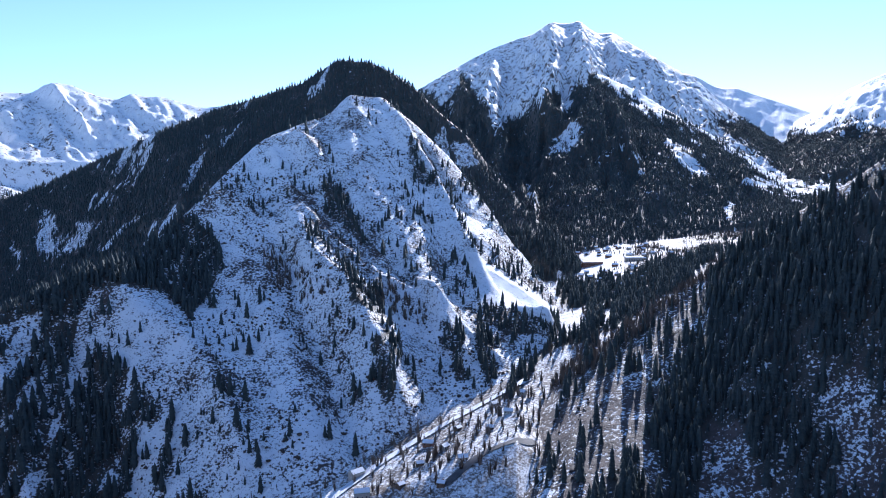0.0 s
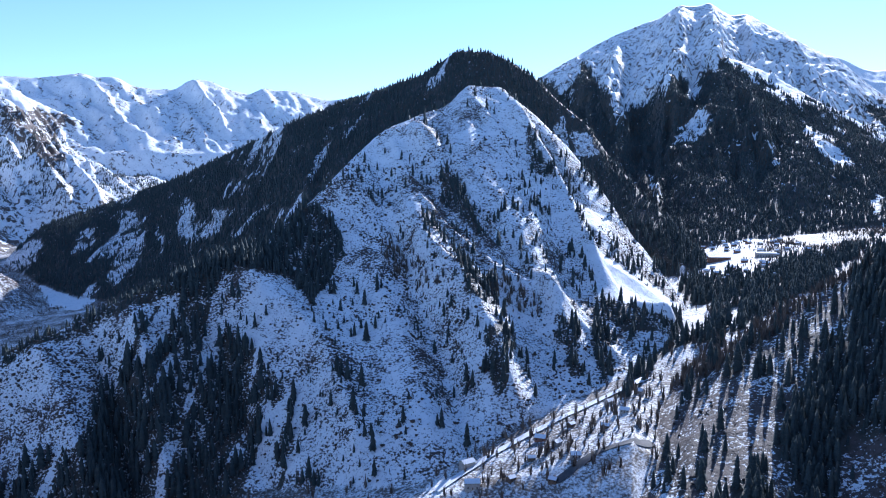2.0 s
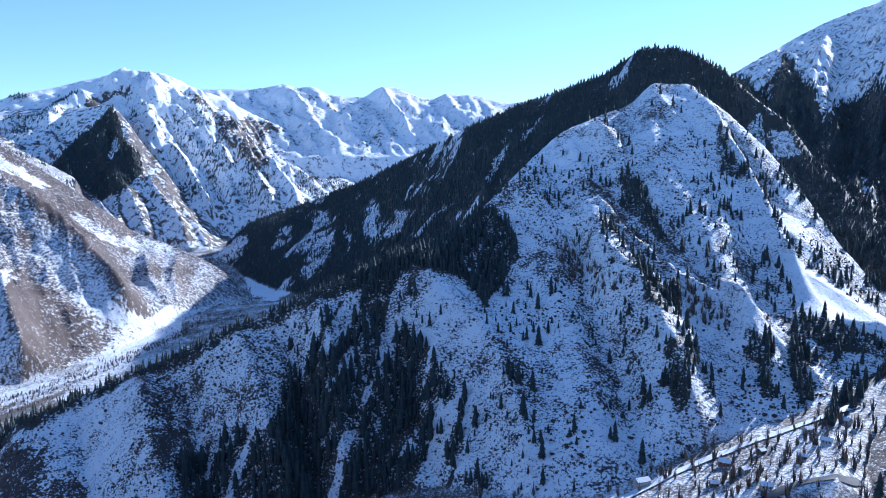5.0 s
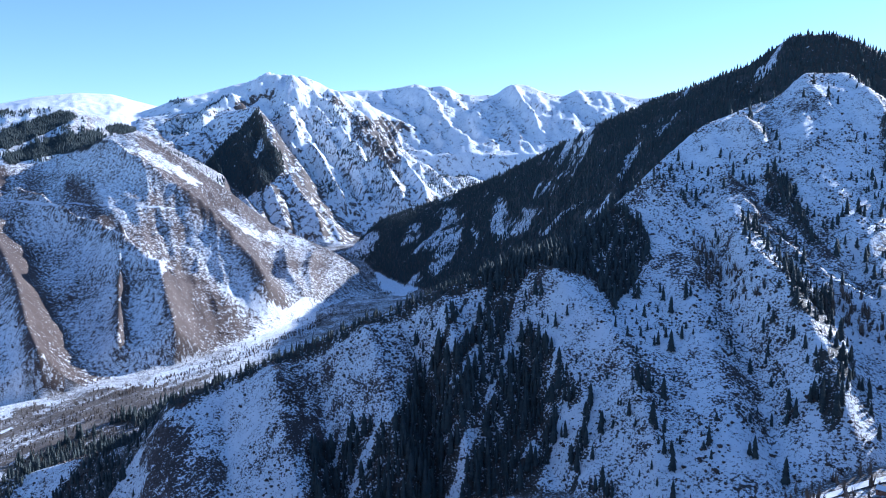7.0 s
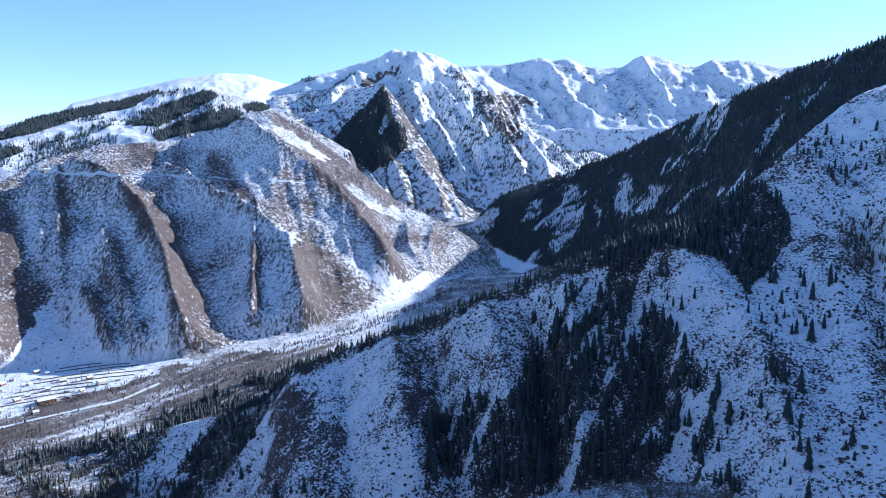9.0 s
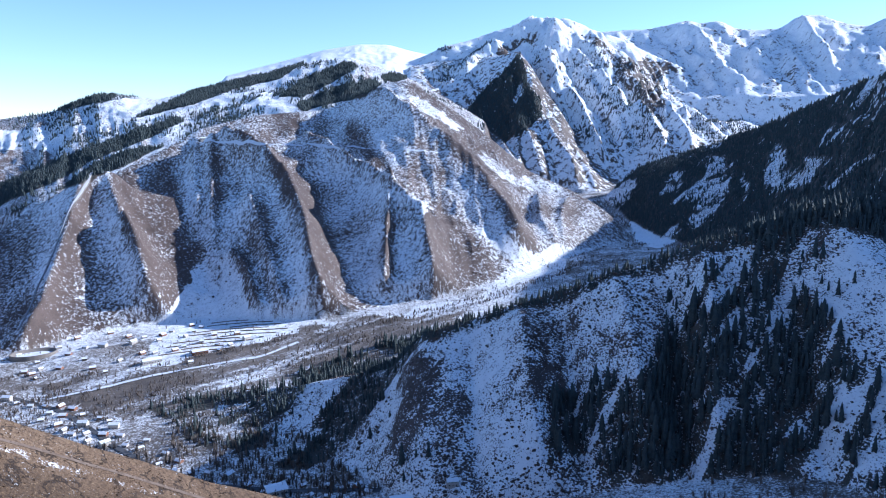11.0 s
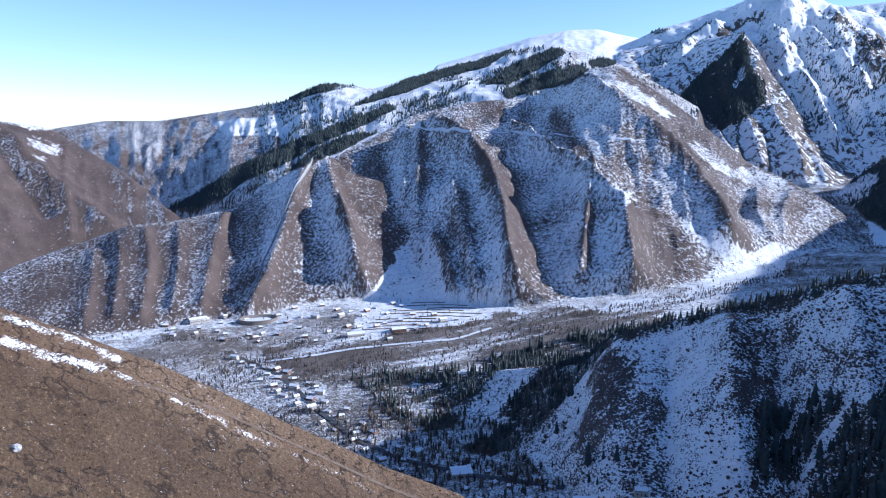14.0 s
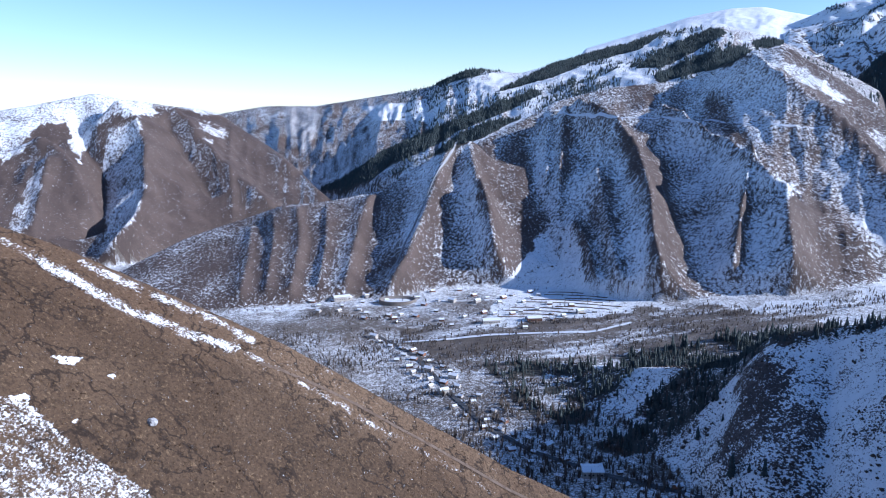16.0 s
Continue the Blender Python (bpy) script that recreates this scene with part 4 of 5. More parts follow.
    for clump in ([(-7.7, -6.5), (-6.6, -6.9), (-4.7, -9.2), (-4.9, -10.2), (-6.6, -9.4), (-7.5, -8.3)], [(-9.9, 1.6), (-8.8, 0.3), (-6.1, -3.8), (-6.1, -4.6), (-7.1, -3.8), (-9.5, -0.6)],
                  [(-2.6, 4.1), (-1.8, 3.5), (-0.2, 0.4), (-0.1, -0.5), (-1.4, 0.8), (-2.3, 2.6)], [(3.3, -8.9), (6.8, -8.6), (9.3, -11), (8.7, -12.2), (5.4, -11.4), (3.7, -10.1)],
                  [(0.1, -11), (1.7, -11.2), (2.3, -14.6), (1.3, -15.2), (0.4, -12.8)], [(-6.1, -11.7), (-4.3, -11.9), (-3.8, -16.4), (-5.2, -16.8), (-5.9, -14.2)], [(7.4, -5.9), (9.4, -6.8), (9.2, -7.3), (7.6, -7)],
                  [(2.7, -10.8), (4, -10.5), (5.3, -14.1), (4.1, -14.6)], [(4.1, -15.9), (6.9, -14), (12.6, -9.8), (13.6, -11.1), (9.1, -13.5), (5.5, -16.7)],
                  [(9.5, -7.7), (12.6, -7.1), (14.8, -8.3), (12.6, -9.8), (10, -9.2)], [(14.3, -7), (17.7, -5.6), (20.9, -4.6), (22.5, -3.7), (18.6, -7.7), (15.7, -9.6), (13.6, -11.1)]):
        d = np.where(inside(clump, 1.1) & (R < 1500), 1 / 34, d)
    k = IS["mountain_peak_spur"] | IS["mountain_big_peak"]
    line = np.array([(-14, 6), (-1.7, 7.9), (0.5, 6.7), (1.5, 9.2), (2.6, 8.3), (3.8, 5.9), (4.3, 4.8), (5.0, 5.4), (6.7, 6.6), (8.7, 8.2), (9.3, 8.0), (9.6, 6.3), (10.1, 6.5), (10.4, 8.0), (11.8, 8.9), (13.5, 7.9), (15.5, 6.5), (18.7, 4.9), (21.3, 3.4), (23.2, 2.1), (25.0, 0.6), (26.4, -0.5), (40, -1)])
    edge = np.interp(A + RAG_A * 0.25, line[:, 0], line[:, 1]) - UP + RAG_U * 0.5 + 1.0 * down
    edge = np.maximum(edge, np.where(A > 20.5, np.minimum(-edge - 1.0, 5.2 - UP + RAG_U * 0.6), -9))
    d = np.where(k, 1 / 30 * np.clip(edge / 0.9 + 0.25, 0, 1) * np.clip(1.35 + 1.0 * big + 1.2 * down, 0, 1), d)
    for gap in ([(8.4, 3.0), (8.9, 4.0), (9.6, 4.7), (10.6, 5.4), (11.3, 5.1), (10.7, 3.7), (9.9, 2.8), (9.0, 2.9)], [(16.7, 4.9), (18.0, 3.6), (19.6, 2.3), (20.7, 1.0), (19.5, 1.3), (18.0, 2.6)], [(22.4, 0.5), (23.9, 1.0), (24.7, 0.4), (26.5, -0.6), (25.0, -0.2), (23.2, 0.1)], [(15.0, 2.8), (15.6, 2.7), (15.7, 1.3), (15.2, 1.2)],
                [(6.6, 0.3), (7.1, 0.2), (7.8, -1.2), (7.2, -1.1)], [(21.6, -0.9), (22.2, -0.9), (22.2, -2.5), (21.8, -2.5)], [(16.1, 3.1), (17.5, 2.6), (17.2, 2.5), (16.1, 2.9)]):
        d = np.where(k & inside(gap, 1.5), 1 / 300 * np.clip(0.6 + 3 * mid, 0, 3), d)
    d = np.where(IS["mountain_south_slope"], 1 / 34 * np.clip((4.4 - UP + RAG_U * 0.6 + 1.2 * down) / 0.9, 0, 1), d)
    k = IS["mountain_triangle_spur"] | IS["mountain_snow_range"]
    d = np.where(k & inside([(-48.5, 5.7), (-48.0, 4.5), (-47.6, 3.2), (-46.7, 2.3), (-46.6, 1.0), (-48.1, -0.4), (-49.4, -1.1), (-50.5, -0.2), (-51.9, 1.2), (-52.5, 1.4), (-51.6, 2.5), (-50.0, 4.0)], 0.3), 1 / 24, d)
    d = np.where(k & inside([(-48.2, 3.8), (-48.0, 2.9), (-48.6, 1.8), (-48.9, 2.1), (-48.5, 3.2)], 0.2), 0, d)
    d = np.where(IS["mountain_snow_range"] & (Z < 420) & (SUNNY < 0.1), 1 / 60 * np.clip(3.0 * big - 0.2 + down, 0, 1), d)
    k = IS["mountain_plateau"] | IS["mountain_ribbed"]
    d = np.where(IS["mountain_plateau"], 1 / 60 * np.clip(2.2 * big + 0.0 - 1.5 * SUNNY, 0, 1) * np.clip((A + 86) / 5, 0, 1), d)
    for clump in ([(-91.5, -6.9), (-89.4, -5.9), (-86.4, -4.0), (-83.8, -2.8), (-80.3, -1.3), (-76.7, 0.0), (-74.5, 0.9), (-74.0, 0.5), (-76.7, -0.8), (-80.3, -2.4), (-83.0, -3.9), (-85.6, -4.9), (-87.3, -6.2), (-89.5, -7.3)], [(-87.8, -7.0), (-85.2, -5.6), (-82.1, -4.1), (-80.3, -2.6), (-77.6, -1.5), (-75.4, -1.3), (-77.7, -2.5), (-80.3, -3.7), (-83.0, -4.5), (-86.1, -6.2)],
                  [(-67.0, 2.4), (-65.2, 3.7), (-63.5, 4.5), (-62.0, 5.0), (-60.9, 4.8), (-61.6, 4.3), (-63.9, 3.0), (-65.2, 2.4)], [(-65.6, 1.8), (-62.6, 3.2), (-60.0, 3.7), (-59.0, 3.4), (-60.4, 2.4), (-62.6, 2.0), (-65.2, 1.3)], [(-59.2, 4.0), (-58.4, 4.3), (-57.0, 4.0), (-57.7, 3.6), (-59.0, 3.7)], [(-83.1, 2.0), (-80.1, 2.8), (-78.5, 2.6), (-78.9, 2.0), (-81.0, 1.5), (-82.3, 1.2)],
                  [(-77.6, 0.7), (-74.0, 2.4), (-71.4, 3.7), (-67.8, 4.1), (-65.2, 5.0), (-67.0, 3.7), (-70.5, 2.9), (-73.1, 1.8)]):
        d = np.where(k & inside(clump, 0.2), 1 / 18, d)
    d[(CELL == 0) | BENCH] = 0
    return np.where(OPEN & (R < 4700), d, 0)


DENSITY = woods()
DARK_FLOOR = np.clip(DENSITY * 45, 0, 1) * 0.9
# below the track the hillside is darkened: longer grass, plus grazing light painted in
way = np.array(sorted([(-112, -5.2), (-101, -9.6), *TRACK, (-58, -31)]))
DARK_FLOOR = np.where(near, np.clip((np.interp(A, way[:, 0], way[:, 1]) - UP) / 1.6, 0, 1) * (0.55 + 0.35 * fractal(X / 14, Y / 14, 4, False, 83)), DARK_FLOOR)
SNOW = np.where(DENSITY > 1 / 60, SNOW * np.where(IS["mountain_fir_slope"], 0.7, np.where(IS["mountain_front_spur"], 0.5, 0.2)), SNOW)



land_mesh("ground", 0, VALLEY, "valley floor of snowy fields, scrub and dry grass")
for number, (title, made) in enumerate(LAND.items()):
    land_mesh(title, number + 1, made["material"], made["label"])


def scatter(density):
    """Places on the land, as many to the square metre as density says: x, y, z, distance."""
    want = (density * CELL).ravel()
    count = rng.poisson(want)
    cell = np.repeat(np.arange(len(want)), count)
    i, j = np.divmod(cell, Z.shape[1])
    keep = (i < Z.shape[0] - 2) & (j < Z.shape[1] - 2)
    i, j = i[keep], j[keep]
    u, v = rng.random(len(i)), rng.random(len(i))

    def lerp(g):
        return (g[i, j] * (1 - u) + g[i + 1, j] * u) * (1 - v) + (g[i, j + 1] * (1 - u) + g[i + 1, j + 1] * u) * v

    return np.stack([lerp(X), lerp(Y), lerp(Z) + Z0, lerp(R), lerp(A)], -1)


def mesh_object(name, verts, faces, material, parent=None):
    """A mesh object of triangles from arrays."""
    me = bpy.data.meshes.new(name)
    n = len(faces)
    me.vertices.add(len(verts)), me.loops.add(3 * n), me.polygons.add(n)
    me.vertices.foreach_set("co", np.asarray(verts, np.float32).ravel())
    me.loops.foreach_set("vertex_index", np.asarray(faces, np.int32).ravel())
    me.polygons.foreach_set("loop_start", np.arange(0, 3 * n, 3, dtype=np.int32))
    me.update(calc_edges=True)
    me.materials.append(material)
    ob = new(name, me)
    ob.parent = parent
    return ob


def fir_crown(tiers, sides, droop=0.06, seed=0):
    """A fir's crown one metre high: skirts of uneven boughs, one over another. Returns its points and triangles."""
    g = np.random.default_rng(seed)
    verts, faces = [], []
    for k in range(tiers):
        low = 0.06 + 0.80 * k / tiers
        top = min(1.0, low + 1.45 * (0.94 / tiers) + 0.06)
        wide = 0.20 * (1 - low) ** 0.8 + 0.014
        start = len(verts)
        verts.append((0, 0, top))
        spin = g.random() * 6.28
        for j in range(sides):
            reach = wide * (1.0 if j % 2 == 0 else 0.62) * (0.8 + 0.4 * g.random()) if sides > 5 else wide * (0.8 + 0.4 * g.random())
            w = spin + 6.2832 * j / sides
            verts.append((reach * math.cos(w), reach * math.sin(w), low - droop * (j % 2 == 0) * (1 - low) + 0.02 * g.random()))
        for j in range(sides):
            faces.append((start, start + 1 + j, start + 1 + (j + 1) % sides))
    return np.array(verts), np.array(faces)


def plant(name, places, tall, kinds, material, label, category, spread=(0.85, 1.15)):
    """Many plants in one mesh: each a turned and scaled copy of one of the kinds."""
    vs, fs, base = [], [], 0
    which = rng.integers(0, len(kinds), len(places))
    for k, (v, f) in enumerate(kinds):
        p = places[which == k]
        if not len(p):
            continue
        h = tall[which == k][:, None]
        w = h * rng.uniform(*spread, (len(p), 1))
        turn = rng.uniform(0, 6.283, (len(p), 1))
        x = v[None, :, 0] * np.cos(turn) - v[None, :, 1] * np.sin(turn)
        y = v[None, :, 0] * np.sin(turn) + v[None, :, 1] * np.cos(turn)
        out = np.stack([p[:, 0:1] + x * w, p[:, 1:2] + y * w, p[:, 2:3] - 0.6 + v[None, :, 2] * h], -1)
        vs.append(out.reshape(-1, 3))
        fs.append((f[None] + (np.arange(len(p)) * len(v))[:, None, None] + base).reshape(-1, 3))
        base += len(p) * len(v)
    if vs:
        tagged(mesh_object(name, np.concatenate(vs), np.concatenate(fs), material), label, category, kind="stuff")


firs = scatter(DENSITY)
firs = firs[rng.permutation(len(firs))]
height = rng.gamma(6, 1 / 6, len(firs)).clip(0.35, 1.9) * 11.5
reach = firs[:, 3]
height = np.where((firs[:, 4] > 16) & (reach < 700), height * 0.8, height)
height = np.where((firs[:, 4] > -58) & (firs[:, 4] < -31) & (reach > 655) & (reach < 800), height * 0.55, height)
height = np.where((firs[:, 4] < -57) & (reach < 950), height * 0.75, height)
height = np.where((firs[:, 4] > -24) & (firs[:, 4] < 8) & (reach < 1350), height * 0.84, height)
lone = np.nonzero((reach < 640) & (firs[:, 4] > -8) & (firs[:, 4] < 34))[0][:150]
lone = np.concatenate([lone, np.nonzero((reach < 640) & (firs[:, 4] < -20) & (firs[:, 4] > -60))[0][:140]])
single = np.zeros(len(firs), bool)
single[lone] = True
kinds_near = [fir_crown(7, 10, seed=k) for k in range(6)]
kinds_mid = [fir_crown(4, 6, seed=k) for k in range(6)]
kinds_far = [fir_crown(2, 5, seed=k) for k in range(4)]
kinds_dim = [fir_crown(1, 5, seed=k) for k in range(4)]
for lo, hi, kinds, title in ((0, 620, kinds_near, "near_firs"), (620, 1250, kinds_mid, "slope_firs"), (1250, 2300, kinds_far, "ridge_firs"), (2300, 9999, kinds_dim, "distant_firs")):
    take = (reach >= lo) & (reach < hi) & ~single
    plant(title, firs[take], height[take] * (1 if hi < 2000 else 0.68 if hi < 9000 else 0.75), kinds, FIR, "dark evergreen firs standing on the snowy slopes", "fir forest")


def fir_tree(seed):
    root = new("fir_tree")
    v, f = fir_crown(9, 12, seed=seed + 50)
    mesh_object("crown", v, f, FIR, root)
    w = np.linspace(0, 2 * np.pi, 7)[:-1]
    v = np.concatenate([np.stack([0.018 * np.cos(w), 0.018 * np.sin(w), w * 0 - 0.05], -1), np.stack([0.004 * np.cos(w), 0.004 * np.sin(w), w * 0 + 0.9], -1)])
    f = [(k, (k + 1) % 6, 6 + k) for k in range(6)] + [((k + 1) % 6, 6 + (k + 1) % 6, 6 + k) for k in range(6)]
    mesh_object("trunk", v, f, BARK, root)
    return tagged(root, "tall narrow dark fir standing in snow", "fir tree", "firs on the near slopes")


models = [fir_tree(k) for k in range(5)]
for n, k in enumerate(lone):
    x, y, z, r, a = firs[k]
    h = height[k]
    m = Matrix.LocRotScale((x, y, z - 0.5), Euler((0, 0, rng.uniform(0, 6.28))), None)
    ob = models[n] if n < 5 else copy_thing(models[n % 5], m)
    ob.matrix_basis = m @ Matrix.Diagonal((h, h, h, 1))


# ---- scrub and bare trees ----
def bush(stems, lean, seed):
    """A bare bush or tree one metre high: thin stems that fan out from the foot."""
    g = np.random.default_rng(seed)
    verts, faces = [], []
    for k in range(stems):
        w, out = g.random() * 6.283, lean * g.random()
        h, b = 0.6 + 0.4 * g.random(), 0.25 * g.random()
        x, y = math.cos(w), math.sin(w)
        t = 0.025 + 0.035 * g.random()
        start = len(verts)
        verts += [(out * 0.3 * x - t * y, out * 0.3 * y + t * x, b), (out * 0.3 * x + t * y, out * 0.3 * y - t * x, b), (out * x, out * y, h), (0, 0, 0)]
        faces += [(start, start + 1, start + 2), (start, start + 1, start + 3)]
    return np.array(verts), np.array(faces)


def shrub(seed):
    """A dense low bush one metre high: an uneven knot of twigs, broad at the waist."""
    g = np.random.default_rng(seed)
    ring = [(0.55 * (0.6 + 0.6 * g.random()) * math.cos(w), 0.55 * (0.6 + 0.6 * g.random()) * math.sin(w), 0.25 + 0.45 * g.random()) for w in np.arange(6) * 1.047]
    verts = [(0, 0, -0.1), (0.15 * g.normal(), 0.15 * g.normal(), 1.0), *ring]
    faces = [(0, 2 + (k + 1) % 6, 2 + k) for k in range(6)] + [(1, 2 + k, 2 + (k + 1) % 6) for k in range(6)]
    return np.array(verts), np.array(faces)


def brush_density():
    mid, fine = fractal(X / 50, Y / 50, 3, False, 91), fractal(X / 18, Y / 18, 3, False, 92)
    spur = IS["mountain_front_spur"]
    d = np.where(spur, 1 / 10 * np.clip(0.3 + 1.6 * mid + 1.6 * fine, 0, 2), 0)
    d = np.where(spur & (A < -30), 1 / 6.5 * np.clip(0.35 + 1.8 * mid + 1.8 * fine, 0, 2), d)
    d = np.where(IS["mountain_ribbed"] & (SUNNY < 0.1), 1 / 130 * np.clip(0.5 + 2 * fine, 0, 2), d)
    d = np.where(IS["mountain_fir_slope"], 1 / 90 * np.clip(0.5 + 2 * mid, 0, 2), d)
    return np.where(OPEN & (CELL > 0) & ~BENCH, d, 0)


def bare_density():
    mid = fractal(X / 60, Y / 60, 3, False, 95)
    d = np.where(inside([(-84.5, -17.7), (-77.6, -17.4), (-71.8, -16.8), (-64.4, -15.4), (-57, -14.7), (-51, -14.2), (-53.4, -15.7), (-57, -16.7), (-65.4, -18.9), (-70, -19.9), (-77.7, -20.6), (-82.5, -19.8)], 0.5), 1 / 75 * np.clip(0.9 + 1.6 * mid, 0.05, 1.3), 0)
    d = np.where((OWNER == 0) & (A < -56) & (R > 400) & (R < 1050), np.maximum(d, 1 / 45 * np.clip(0.7 + 2 * mid, 0, 1.5)), d)
    d = np.where((OWNER == 0) & (A > -50) & (R > 400) & (R < 1000), 1 / 110 * np.clip(0.5 + 2 * mid, 0, 1.5), d)
    d = np.where((OWNER == 0) & (A > 8) & (R > 800), np.where(A > 15, 1 / 26, 1 / 150) * np.clip(0.5 + 2 * mid, 0, 1.5), d)
    d = np.where(inside([(22, -6), (18, -9.5), (12, -14.5), (6, -17.5), (5.5, -16.5), (12, -13), (18, -8)], 0.4) & IS["mountain_fir_slope"], 1 / 13, d)
    d = np.where((OWNER == 0) & (A < -38) & (R > 1050) & (R < 2400), np.maximum(d, 1 / 420 * np.clip(0.4 + 3 * mid, 0, 2)), d)
    d = np.where((OWNER == 0) & (A > -44) & (A < -33) & (R > 1450) & (R < 2350), 1 / 38 * np.clip(0.45 + 2.2 * mid, 0, 1.5), d)
    d = np.where(inside([(-39.4, -7.1), (-36.4, -6.9), (-35.8, -8.5), (-37.2, -9.1), (-38.8, -8.6)], 0.1), 0, d)
    for row in ([(-64, -16.1), (-58, -15.3), (-52, -14.1), (-47, -12.5), (-42, -10.2)], [(-76, -17.4), (-70, -17.0), (-66, -16.2)], [(-56, -14.6), (-50, -13.2), (-45, -11.6)], [(-92, -16.6), (-85, -17.2), (-80, -17.6)]):
        d = np.where((OWNER == 0) & (along(row, 0.12) > 0.5), 1 / 30, d)
    d = np.where(inside([(-5, -7.5), (-1.5, -9.5), (-1, -11), (-3.5, -10.5), (-6, -8.5)], 0.5) & IS["mountain_front_spur"], 1 / 22, d)
    d = np.where(inside([(-14.5, -4), (-10.5, -5.5), (-9, -9), (-11, -9.5), (-14, -6.5)], 0.5) & IS["mountain_front_spur"], 1 / 30, d)
    return np.where(OPEN & (CELL > 0) & (R > 400), d, 0)


SHRUB = plain_material("dense_twigs", (0.060, 0.048, 0.042), (0.11, 0.088, 0.074), 0.3)
spots = scatter(brush_density())
plant("hillside_scrub", spots, rng.gamma(4, 0.25, len(spots)).clip(0.4, 2.4) * np.where(spots[:, 3] < 1150, 1.25, 2.0), [shrub(k) for k in range(8)], SHRUB, "low bare brown scrub growing through the snow", "scrub", (0.9, 1.4))
spots = scatter(bare_density())
plant("bare_woodland", spots, rng.uniform(3.5, 8, len(spots)) * np.where(spots[:, 3] < 800, 1.5, 1), [bush(12, 0.30, 20 + k) for k in range(6)], TWIG, "leafless grey-brown trees along the valley floor", "bare trees", (0.8, 1.2))


def tuft(seed):
    g = np.random.default_rng(seed)
    verts, faces = [], []
    for k in range(4):
        w = g.random() * 6.283
        x, y, start = math.cos(w), math.sin(w), len(verts)
        verts += [(-0.35 * y, 0.35 * x, 0), (0.35 * y, -0.35 * x, 0), (0.5 * x * g.random(), 0.5 * y * g.random(), 0.6 + 0.4 * g.random())]
        faces.append((start, start + 1, start + 2))
    return np.array(verts), np.array(faces)


GRASS = plain_material("dry_grass", (0.12, 0.078, 0.046), (0.24, 0.165, 0.10), 0.35)
spots = scatter(np.where(near & (R > 130) & (A > -108) & (A < -58), 0.65 * np.clip(0.7 + 1.2 * fractal(X / 9, Y / 9, 3, False, 97), 0.1, 1.6), 0) * (CELL > 0))
spots[:, 2] += 0.57
plant("dry_grass_tufts", spots, rng.uniform(0.15, 0.42, len(spots)), [tuft(k) for k in range(8)], GRASS, "tufts of dry brown grass covering the hillside", "grass", (1.4, 2.4))


# ---- the villages ----
def column(a):
    return int(np.clip(round((a + 126) / 0.14), 0, len(HEADS) - 2))


def on_land(a, u):
    """The point of the land seen from the lookout at a heading and elevation."""
    j = column(a)
    i = int(np.argmax((UP[:, j] >= u) & (RINGS > 400)))
    f = np.clip((u - UP[i - 1, j]) / (UP[i, j] - UP[i - 1, j] + 1e-6), 0, 1)
    r = R[i - 1, j] + f * (R[i, j] - R[i - 1, j])
    return r * math.sin(radians(a)), r * math.cos(radians(a))


def ground_at(x, y):
    r, a = math.hypot(x, y), math.degrees(math.atan2(x, y))
    fj = (a + 126) / 0.14
    j = int(np.clip(math.floor(fj), 0, len(HEADS) - 2))
    i = int(np.clip(np.searchsorted(RINGS, r) - 1, 0, len(RINGS) - 2))
    u, v = (r - RINGS[i]) / (RINGS[i + 1] - RINGS[i]), np.clip(fj - j, 0, 1)
    return (Z[i, j] * (1 - u) + Z[i + 1, j] * u) * (1 - v) + (Z[i, j + 1] * (1 - u) + Z[i + 1, j + 1] * u) * v + Z0


ASPHALT = plain_material("asphalt", (0.06, 0.061, 0.065), (0.10, 0.10, 0.105), 0.3, 0.8, 0.3, 0.05)
PACKED = plain_material("packed_snow", (0.62, 0.64, 0.68), (0.74, 0.76, 0.80), 0.2, 0.7, 0.2, 0.2)
ROOF_SNOW = plain_material("roof_snow", (0.76, 0.78, 0.82), (0.84, 0.86, 0.88), 0.6, 0.7, 0.2, 0.1)
PLASTER = plain_material("plaster", (0.42, 0.38, 0.33), (0.55, 0.51, 0.46), 0.7)
BRICKWORK = plain_material("brickwork", (0.22, 0.11, 0.07), (0.30, 0.16, 0.11), 0.9)
TIMBER = plain_material("weathered_timber", (0.12, 0.085, 0.06), (0.19, 0.14, 0.10), 0.8)
SHEET = plain_material("roof_sheet", (0.16, 0.17, 0.19), (0.24, 0.24, 0.25), 0.5, 0.5, 0.4)
GREEN_SHEET = plain_material("green_roof_sheet", (0.05, 0.16, 0.12), (0.08, 0.22, 0.16), 0.5, 0.5, 0.4)
PANE = plain_material("window_glass", (0.02, 0.025, 0.03), (0.035, 0.04, 0.05), 1.0, 0.1, 0.6)
STONE = plain_material("dry_stone", (0.16, 0.14, 0.12), (0.26, 0.23, 0.20), 0.8, 0.9, 0.2, 0.2)
STEEL = plain_material("galvanised_steel", (0.30, 0.31, 0.33), (0.42, 0.43, 0.45), 1.0, 0.45, 0.5)


